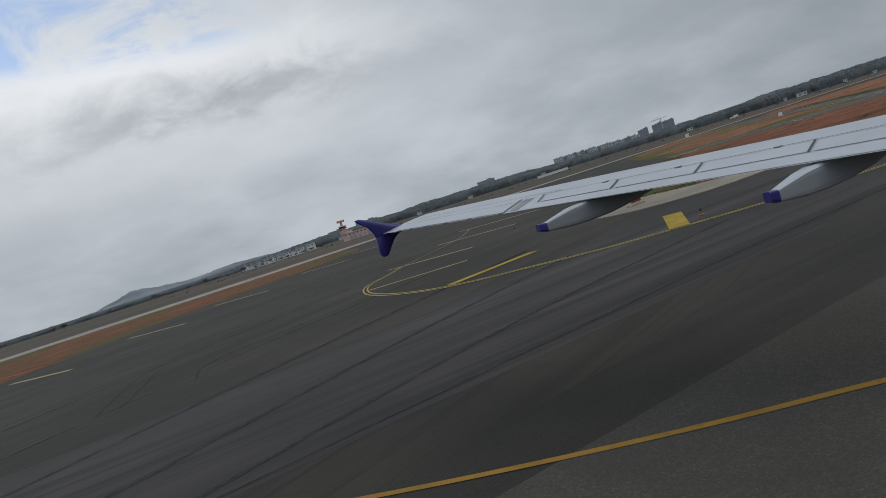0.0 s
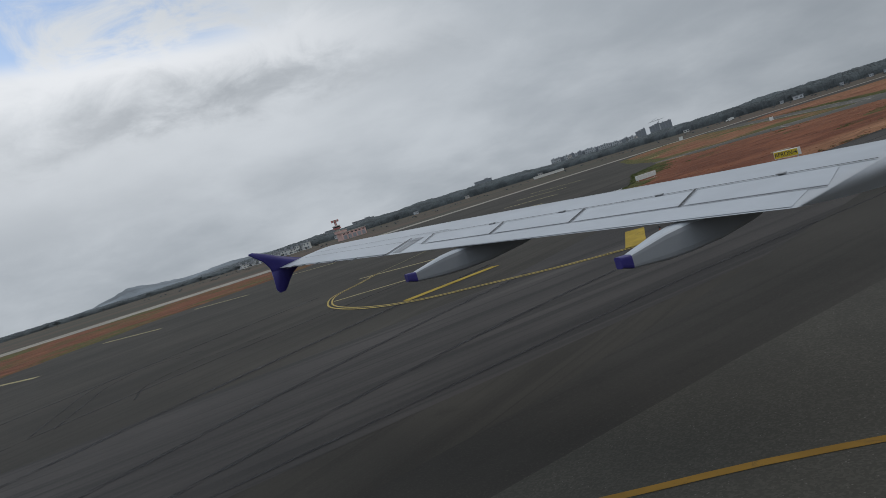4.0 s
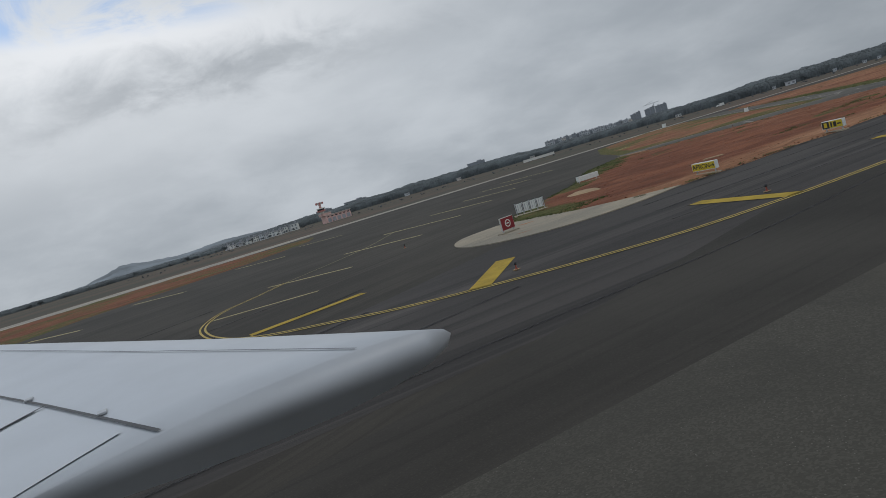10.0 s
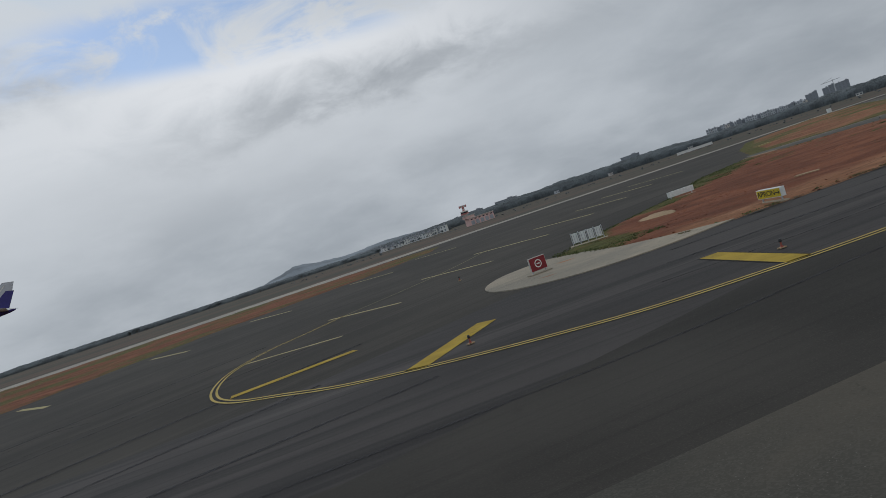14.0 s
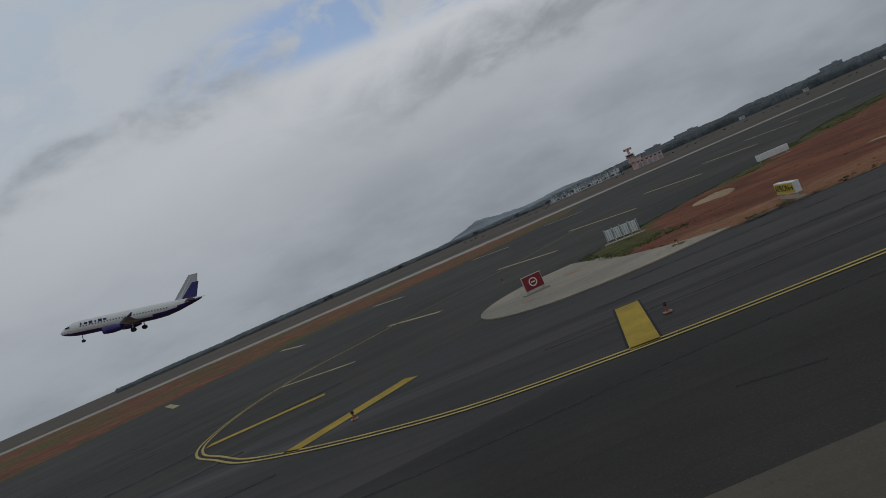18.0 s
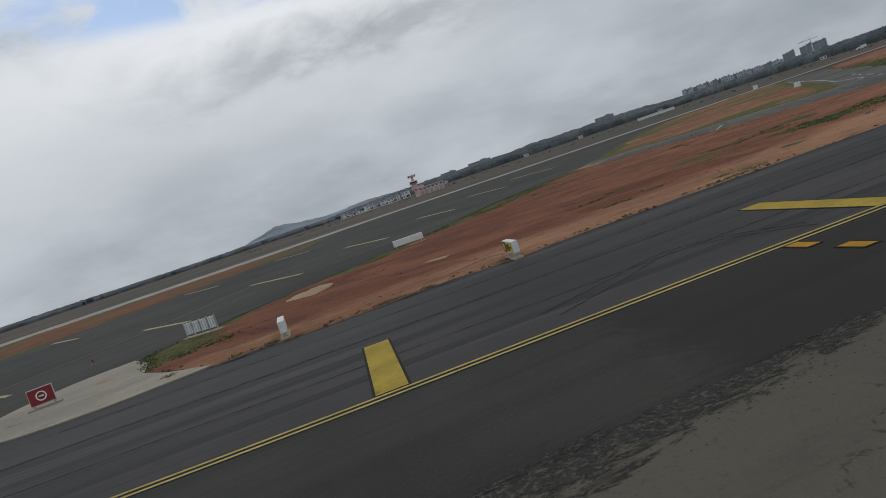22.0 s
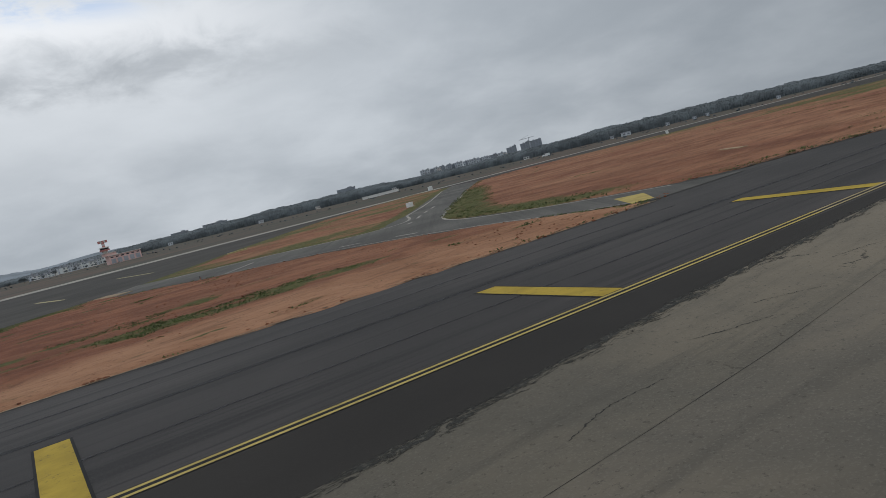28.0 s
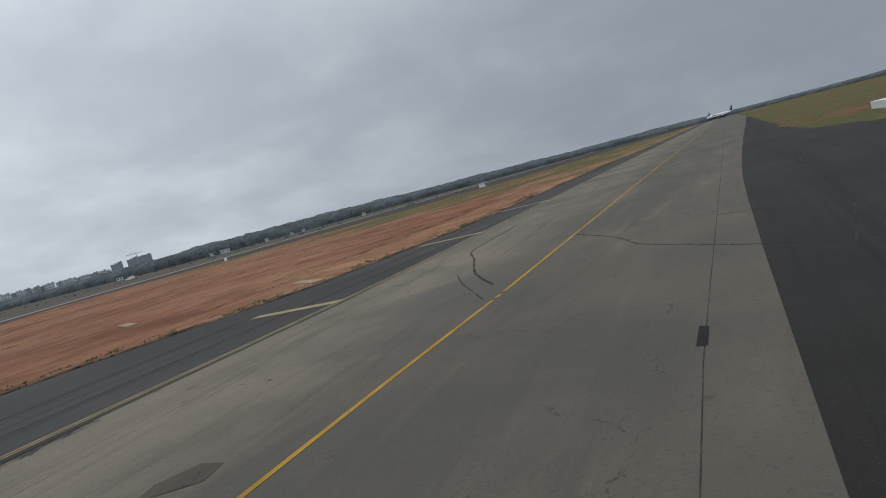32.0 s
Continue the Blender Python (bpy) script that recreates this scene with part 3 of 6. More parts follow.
def build_ground():
    bm = bmesh.new()
    bmesh.ops.create_circle(bm, cap_ends=True, segments=64, radius=4600)
    solid("ground", bm, M["ground"], "flat airfield land of dry grass and brown soil", "ground", "structure")
    for v in bpy.data.objects["ground"].data.vertices:
        v.co.z = -0.06
    bm = bmesh.new()
    flat(bm, [(-900, -70), (1600, -70), (1600, 206), (-900, 206)], 0.0)
    solid("runway", bm, M["asphalt"], "worn dark grey asphalt of runway and turning pad", "runway", "structure")
    # shoulder of the taxiway
    bm = bmesh.new()
    flat(bm, [(-58.23, 8.7), (21.95, 14.02), (33.69, 17.42), (118, 17.48), (1400, 127), (1400, 134), (149.9, 26.51), (130, 27.16), (108, 33.01), (33.67, 33.44), (27.73, 32.3), (21.84, 33.52), (14.55, 29.25), (8.77, 26.13), (-59.07, 21.67)], 0.004)
    solid("taxiway_shoulder", bm, M["shoulder"], "dark asphalt taxiway shoulder streaked by tyres", "pavement", "structure")
    bm = bmesh.new()
    flat(bm, NEWBAND, 0.008)
    solid("asphalt_band", bm, M["grey_band"], "smooth dark grey asphalt band beside the concrete", "pavement", "structure")
    bm = bmesh.new()
    flat(bm, PEBBLES, 0.0152)
    solid("taxiway_strip", bm, M["pebbled_concrete"], "paler pebbly concrete strip along the taxiway edge", "pavement", "structure")
    bm = bmesh.new()
    flat(bm, CONCRETE, 0.012)
    solid("taxiway", bm, M["concrete"], "stained grey concrete taxiway with painted-in shade", "pavement", "structure")
    bm = bmesh.new()
    flat(bm, [(60, -60), (1400, 57), (1400, 73), (205, 4.2), (175, 2.4), (155, 1.15), (140, 0.1), (128, -0.9), (113.6, -2.2), (99, -3.6), (60, -7.5)], 0.016)
    solid("taxiway_margin", bm, M["old_asphalt"], "darker old asphalt along the concrete taxiway", "pavement", "structure")
    bm = bmesh.new()
    flat(bm, [(-900, 192), (14.48, 193.1), (59.95, 205.2), (241.1, 206.8), (1600, 205), (1600, 213), (241.2, 217.1), (59.95, 225.9), (-900, 236)], 0.02)
    solid("runway_edge", bm, M["edge_concrete"], "pale concrete edge strip of the runway", "pavement", "structure")


def ragged(line, step, amp, seed):
    """A line with small random steps across it."""
    rng = random.Random(seed)
    out = []
    for (x1, y1), (x2, y2) in zip(line, line[1:]):
        n = max(1, int(math.hypot(x2 - x1, y2 - y1) / step)) if abs(x1) < 200 and x2 < 200 else 1
        out += [(x1 + (x2 - x1) * i / n, y1 + (y2 - y1) * i / n + rng.uniform(-amp, amp) * (0.25 if x1 < 28 else 1)) for i in range(n)]
    return out + [line[-1]]


EDGE = [(-300, -18), (-30, 4.6), (-3, 6.9), (5, 7.75), (16, 8.6), (24, 9.3), (30, 9.9), (35, 10.4), (44, 11.65), (53, 12.5), (66, 13.8), (74.3, 14.6), (81, 15.45), (92, 16.3), (104, 17.2), (118, 17.7), (1400, 127)]
BAND_EDGE = [p for p in EDGE if -31 < p[0] < 105]
EDGE = ragged(EDGE, 0.45, 0.02, 4)
CONCRETE = [(-300, -60), (60, -60), (60, -8.4), (99, -4.6), (113.6, -3.2), (135, -1.4), (205, 3.0), (1400, 72)] + EDGE[::-1]
NEWBAND = [(x, y - 0.3) for x, y in BAND_EDGE] + [(104, 17.4), (60, 17.6), (33.7, 17.5), (24.9, 17.8), (15.5, 14.5), (1.7, 10.0)]
JOINT = [(54, 9.3), (66, 10.35), (72, 10.85), (79, 11.4), (83.6, 12.0), (88.2, 12.35), (100, 13.3), (118, 14.7), (420, 40.5)]
PEBBLES = JOINT + [(x, y - 0.03) for x, y in EDGE[::-1] if 53 < x < 119] + [(52.5, 11.2)]
build_ground()

ISLAND = [(32.87, 31.8), (60, 32.07), (99, 31.43), (97.5, 36), (96.5, 44), (94, 53.76), (90, 62.7), (82.1, 72.2), (74.6, 83.4), (73.1, 89.5), (59.99, 80.5), (44.8, 61.5), (33.15, 51.03), (26.7, 44.28), (28.7, 37.71)]


def island_paint(X, Y, sd):
    n = value_noise(X, Y, 6.0, 21) + 0.6 * value_noise(X, Y, 2.2, 22)
    far = np.clip(1 - np.abs((Y - 44.5) - (X - 26.5) * 0.95) / (6.0 + 0.03 * X), 0, 1) * 1.8
    band = np.clip(1.3 - np.abs(Y - 43.3) / (1.7 + 0.9 * np.clip((X - 68) / 8, 0, 1)), 0, 1.2) * np.clip((X - 52) / 14, 0, 1) * np.clip((90 - X) / 5, 0, 1)
    band2 = np.clip(1 - np.abs(Y - (45 + (X - 60) * 0.35)) / 5.0, 0, 1) * np.clip((X - 45) / 15, 0, 1) * 0.7
    rim = np.clip(1 - np.abs(sd - 0.3) / 1.0, 0, 1) * 0.75
    tip = np.clip(1 - np.hypot(X - 28.5, Y - 41.5) / 7.5, 0, 1) * 2.0
    wild = value_noise(X * 0.35, Y - 0.12 * X, 1.5, 23) + 0.7 * value_noise(X * 0.5, Y - 0.12 * X, 0.6, 24)
    band, band2 = band * (0.85 + 0.7 * wild), band2 * (0.8 + 0.7 * wild)
    spots = np.clip(wild - 0.3, 0, 1) * 1.3 * np.clip((X - 45) / 15, 0, 1)
    grass = np.maximum.reduce([far, band, band2, rim, tip, spots]) * (0.7 + 0.5 * n)
    tan = np.clip((37.2 + 0.08 * (X - 40) - Y) / 3.0 + 0.35 * n, 0, 1) + np.clip((X - 62) / 25, 0, 1) * 0.35
    return grass, tan


def plain_paint(green, tan, edge=0.9):
    def paint(X, Y, sd):
        n = value_noise(X, Y, 14.0, 31) + 0.7 * value_noise(X, Y, 5.0, 32)
        rim = np.clip(1 - np.abs(sd - 1.2) / 2.5, 0, 1) * edge
        return np.maximum(green + 0.35 * n, rim), tan + 0.3 * n
    return paint


def verge_paint(X, Y, sd):
    g, tan = plain_paint(0.06, 0.50, 0.6)(X, Y, sd)
    tan = tan + np.clip((36 + 0.08 * (X - 130) - Y) / 4, 0, 1) * 0.5
    # thick grass round the nose at the road fork
    nose = np.clip(1.5 - np.abs(sd - 2.4) / 3.4, 0, 1.2) * np.clip((165 - X) / 30, 0, 1) * np.clip((Y - 37) / 8, 0, 1)
    wild = value_noise(X * 0.25, Y - 0.085 * X, 1.6, 34)
    along = np.clip(1 - np.abs(Y - (35.5 + (X - 130) * 0.083)) / 1.6, 0, 1) * np.clip((X - 118) / 14, 0, 1) * (0.75 + 0.6 * wild)
    far = np.clip((X - 170) / 60, 0, 1) * (0.80 + 0.35 * value_noise(X * 0.2, Y, 5.0, 33))
    return np.maximum.reduce([g, nose, far, along]), tan


soil_patch("soil_island", ISLAND, 0.45, "rutted red soil island with grass edges", 0.09, 0.06, 0.5, island_paint)
soil_patch("soil_verge", [(106, 36.02), (109, 33.61), (128, 27.77), (149.9, 27.11), (420, 50), (900, 92), (900, 100), (420, 104), (300, 132), (240, 160), (205, 184), (180, 171.5), (144, 122.5), (111, 75.8), (105, 66.5), (103.4, 63.5), (101.6, 57.98), (102, 45.99)], 0.9, "orange soil verge between taxiway and runway", 0.09, 0.06, 0.6, verge_paint)
soil_patch("soil_strip", [(76.5, 94.8), (78.4, 95.4), (80.6, 92.4), (84.7, 88.2), (89.5, 84.2), (94, 79.4), (98.0, 74.8), (101.0, 74.0), (113.2, 89.6), (163, 163), (182, 190), (182, 214), (134, 180.5), (98.4, 130), (84.3, 106), (78, 96.4)], 0.7, "narrow soil strip with weeds beside the runway", 0.09, 0.06, 0.5, plain_paint(0.72, 0.6, 1.7))
soil_patch("soil_field", [(-400, -210), (-60.6, 44.62), (-29.18, 83.6), (-8.1, 111.2), (16.31, 129.3), (33.54, 152.9), (39.89, 178.5), (19.39, 191.3), (-500, 190)], 1.8, "bare reddish soil field beside the runway", 0.12, 0.07, 0.9, plain_paint(0.70, 0.0))
soil_patch("soil_margin", [(165, -11), (182, -4.5), (210, -1), (430, 16), (1400, 98), (1400, 40), (700, -120), (300, -60), (190, -25)], 2.2, "grassy soil field beside the far taxiway", 0.12, 0.08, 0.9, plain_paint(0.98, 0.2))


def build_concrete_nose():
    bm = bmesh.new()
    line = smooth_line([(33.2, 31.9), (28.6, 31.0), (25.0, 31.4), (22.4, 33.2), (20.8, 36.6), (21.2, 40.3), (23.4, 43.5), (26.5, 44.4)], 0.7)
    flat(bm, [(p.x, p.y) for p in line] + [(28.2, 40.82), (28.9, 37.23), (30.68, 34.5)], 0.055, 0.06)
    solid("island_nose", bm, M["pale_concrete"], "pale concrete nose of the soil island", "pavement", "structure")


build_concrete_nose()
soil_patch("soil_spill", [(24.9, 39.6), (26.0, 38.8), (27.6, 38.8), (28.0, 39.4), (26.4, 39.9), (25.2, 40.2)], 0.2, "brown soil spilt over the concrete nose", 0.072, 0.012, 0.7, plain_paint(0.15, 1.1, 0.1))
soil_patch("soil_spill", [(22.6, 35.2), (23.5, 34.5), (24.6, 34.6), (24.9, 35.0), (23.8, 35.5), (22.9, 35.7)], 0.15, "thin brown dirt stain on the concrete nose", 0.064, 0.006, 0.8, plain_paint(0.2, 0.6, 0.1))

# ---- markings ----
EDGE_LINE = [(12.25, 56.25), (9.46, 52.18), (6.55, 48.37), (5.44, 45.17), (4.84, 41.86), (4.81, 38.37), (5.17, 35.14), (5.97, 32.11), (7.23, 29.73), (9.3, 27.38), (11.84, 24.55), (14.58, 22.54), (18.49, 20.27), (21.43, 18.98), (25.83, 18.16), (33.69, 17.82), (49.76, 17.92), (75, 17.85), (95, 17.88), (118, 18.28), (149.9, 20.8), (219.6, 26.63), (420, 44)]


def build_lines():
    main = smooth_line(EDGE_LINE, 0.7)
    for off in (0.15, -0.15):
        bm = bmesh.new()
        ribbon(bm, [p for p in main if p.x < 92], 0.13, 0.0185, off)
        solid("taxiway_edge_line", bm, M["line_yellow"], "worn yellow taxiway edge line on asphalt", "marking", "structure", group="double taxiway edge line")
        bm = bmesh.new()
        ribbon(bm, [p for p in main if p.x > 91], 0.13, 0.0188, off)
        solid("taxiway_edge_line", bm, M["worn_yellow"], "faded yellow taxiway edge line on asphalt", "marking", "structure", group="double taxiway edge line")
    bm = bmesh.new()
    ribbon(bm, main, 0.52, 0.0145, 0.0)
    solid("line_border", bm, M["black_paint"], "black border under the yellow double line", "marking", "structure")
    bm = bmesh.new()
    ribbon(bm, smooth_line([(12.25, 56.25), (21.64, 66.4), (30.61, 81.2)], 1.0), 0.22, 0.012)
    solid("runway_link_line", bm, M["ghost_yellow"], "faded yellow edge line on runway asphalt", "marking", "structure")
    bm = bmesh.new()
    ribbon(bm, smooth_line([(-29.65, 31.59), (-12.66, 16.85), (-4.67, 9.11), (-1.83, 7.04), (0.3, 5.68), (2.14, 4.64), (4.25, 3.19), (6.98, 1.29), (10.59, -1.89), (16.84, -5.49)], 0.7), 0.17, 0.02)
    solid("lead_line", bm, M["lead_orange"], "orange lead line crossing concrete and asphalt", "marking", "structure")
    for pts, step in (([(60, 1.2), (74, 3.3), (87.7, 4.82), (93.3, 5.19), (104.8, 6.1), (112.4, 6.61)], 1.7), ([(112.75, 6.63), (113.3, 6.67)], 0.9), ([(113.7, 6.7), (128.9, 8.05), (300, 22.6), (1200, 99)], 3.1)):
        bm = bmesh.new()
        ribbon(bm, smooth_line(pts, step), 0.17, 0.0205)
        solid("centre_line", bm, M["centre_yellow"], "yellow centre line on the concrete taxiway", "marking", "structure", group="centre line strokes")
    # cross bars on the shoulder
    for x, slant in ((26.1, 0.45), (39.35, 0.05), (53.35, -0.1), (67.6, -0.25), (81.35, -0.25), (95.55, -0.2), (118.6, -0.2), (140.9, -0.2), (162.8, -0.2)):
        y0 = 18.1 if x < 118 else 18.4 + (x - 119) * 0.075
        b = bmesh.new()
        flat(b, [(x, y0), (x + 0.82, y0), (x + 0.82 + slant, y0 + 6.05), (x + slant, y0 + 6.05)], 0.0185)
        solid("shoulder_bar", b, M["yellow" if x < 110 else "worn_yellow"], "worn yellow cross bar painted on the shoulder" if x < 110 else "faded pale cross bar painted on the shoulder", "marking", "structure", group="yellow shoulder bars")
        if x > 110:
            continue
        b = bmesh.new()
        flat(b, [(x - 0.07, y0), (x + 0.89, y0), (x + 0.89 + slant, y0 + 6.13), (x - 0.07 + slant, y0 + 6.13)], 0.0158)
        solid("bar_border", b, M["black_paint"], "thin black border of a yellow bar", "marking", "structure", group="bar borders")
    for pts in ([(14.15, 22.91), (14.89, 22.36), (18.67, 27.16), (17.92, 27.79)], [(6.62, 31.33), (6.57, 32.14), (12.49, 33.22), (12.73, 32.53)]):
        b = bmesh.new()
        flat(b, pts, 0.0185)
        solid("shoulder_bar", b, M["yellow"], "worn yellow cross bar painted at the bend", "marking", "structure", group="yellow shoulder bars")
    thin = [((5.58, 44.56), (11.97, 41.31), 0.4), ((10.9, 57.2), (16.6, 50.4), 0.5), ((20.6, 68.7), (26.4, 60.6), 0.6), ((29.21, 82.1), (35.64, 71.5), 0.7), ((40.8, 94.2), (45.65, 82.9), 0.8), ((52.91, 108.5), (56.96, 96.5), 0.8), ((66, 128.1), (69.6, 113.3), 0.8), ((79.2, 144.2), (83.3, 126.9), 0.8),
            ((-13.7, 93.1), (-6.7, 83.3), 0.75), ((-2.2, 106.3), (4.8, 96.5), 0.75), ((13.9, 120.5), (20.9, 110.7), 0.75), ((28.0, 136.9), (35.0, 127.1), 0.75), ((-24.2, 79.3), (-17.2, 69.5), 0.75)]
    for a, c, w in thin:
        d = (Vector(c) - Vector(a)).normalized()
        n = Vector((-d.y, d.x)) * w / 2
        b = bmesh.new()
        flat(b, [tuple(Vector(a) + n), tuple(Vector(a) - n), tuple(Vector(c) - n), tuple(Vector(c) + n)], 0.0125)
        solid("runway_bar", b, M["dull_yellow"], "faded yellow bar on runway asphalt", "marking", "structure", group="faded runway bars")
    # dashed orange line with black border across the band
    for i in range(8):
        y, x = 17.6 - 1.535 * i, 50.08 + 0.19 * i
        for name, mat, e, z, lab in (("dash_border", "black_paint", 0.065, 0.0215, "black border of an orange dash"), ("holding_dash", "orange", 0.0, 0.0255, "orange dash of an intermediate holding line")):
            b = bmesh.new()
            flat(b, [(x - e, y + e), (x + 0.36 + e, y + e), (x + 0.44 + e, y - 0.74 - e), (x + 0.08 - e, y - 0.74 - e)], z)
            solid(name, b, M[mat], lab, "marking", "structure", group="orange holding dashes" if e == 0 else "dash borders")


build_lines()


def build_service_road():
    bm = bmesh.new()
    road = [(99, 31.83), (107.5, 31.81), (104.6, 36.03), (101.6, 46), (101, 57), (103.4, 63.5), (106.5, 68), (112, 75.5), (145, 122.3), (182, 172), (186, 195), (163, 164), (112.5, 89), (101, 74.6), (98.2, 75.2), (94.2, 79.9), (89.7, 84.7), (84.9, 88.7), (80.8, 93), (77.5, 96.5), (73.4, 89.6), (74.1, 83.9), (81.7, 72.7), (89.6, 63.1), (93.7, 54.06), (96.2, 44), (97.3, 36.3)]
    flat(bm, road, 0.03)
    solid("service_road", bm, M["road_asphalt"], "grey asphalt service road through the soil", "road", "structure")
    for pts, w in (([(104.8, 35.6), (101.9, 46), (101.2, 56.6), (102.2, 60.8), (103.8, 64.2), (106.2, 68.2), (111.4, 75.4), (144.4, 122.2), (181, 171.6)], 0.3), ([(98.3, 74.5), (100.9, 73.6), (113.0, 89.2), (163, 163.4)], 0.35), ([(98.9, 33.5), (97.6, 36.5), (96.6, 44), (94.0, 54.5), (90, 63.6), (82, 73)], 0.18), ([(97.7, 74.7), (93.7, 79.1), (89.2, 83.8), (84.4, 87.7), (80.3, 91.8)], 0.35)):
        b = bmesh.new()
        ribbon(b, smooth_line(pts, 1.0), w, 0.036)
        solid("road_edge_line", b, M["edge_concrete"], "white edge line of the service road", "marking", "structure", group="road edge lines")
    for a, c in (((106.97, 75.59), (109.43, 79.31)), ((112.2, 83.2), (114.0, 85.6)), ((117, 89.6), (119.5, 93)), ((102.7, 70.0), (103.8, 71.2)), ((95.1, 58.1), (95.9, 55.6)), ((83.1, 72.1), (87.4, 77.6)), ((92.2, 64.3), (93.5, 62.3))):
        b = bmesh.new()
        ribbon(b, [Vector((*a, 0)), Vector((*c, 0))], 0.35, 0.038)
        solid("road_dash", b, M["edge_concrete"], "short white road marking", "marking", "structure", group="white road markings")
    for pts, m, lab in (([(98.3, 33), (99.7, 32.53), (102.6, 36.03), (101.3, 37.44)], "line_yellow", "yellow painted block at the road mouth"), ([(71.6, 89.1), (74.1, 85), (76.1, 86.4), (73.7, 90.5)], "sandy_concrete", "pale concrete pad beside the runway")):
        b = bmesh.new()
        flat(b, pts, 0.085 if m == "sandy_concrete" else 0.04, 0.05)
        solid("painted_block", b, M[m], lab, "marking", "structure")


build_service_road()


def slab(pts, label, z=0.15, t=0.14):
    b = bmesh.new()
    flat(b, pts, z, t)
    return solid("concrete_slab", b, M["sandy_concrete"], label, "slab", group="concrete slabs in the soil")


slab([(43.96, 41.24), (45.17, 40.23), (45.57, 40.83), (44.56, 41.64)], "small pale concrete slab in red soil")
slab([(126, 45.5), (126.7, 45.0), (128.6, 48.8), (127.9, 49.3)], "pale concrete slab in orange soil")
slab([(129.2, 28.6), (130.4, 28.2), (132.6, 32.4), (131.8, 32.8)], "pale concrete slab beside the shoulder")

# ---- tyre marks, joints and cracks ----


def mark(pts, width, material, label, name="tyre_mark", z=0.0172, step=0.8, wobble=0.0, seed=1):
    rng = random.Random(seed)
    line = smooth_line(pts, step)
    if wobble:
        line = [p + Vector((rng.uniform(-wobble, wobble), rng.uniform(-wobble, wobble), 0)) for p in line]
    b = bmesh.new()
    ribbon(b, line, width, z)
    return solid(name, b, M[material], label, "marking", "structure", group="tyre marks and joints")


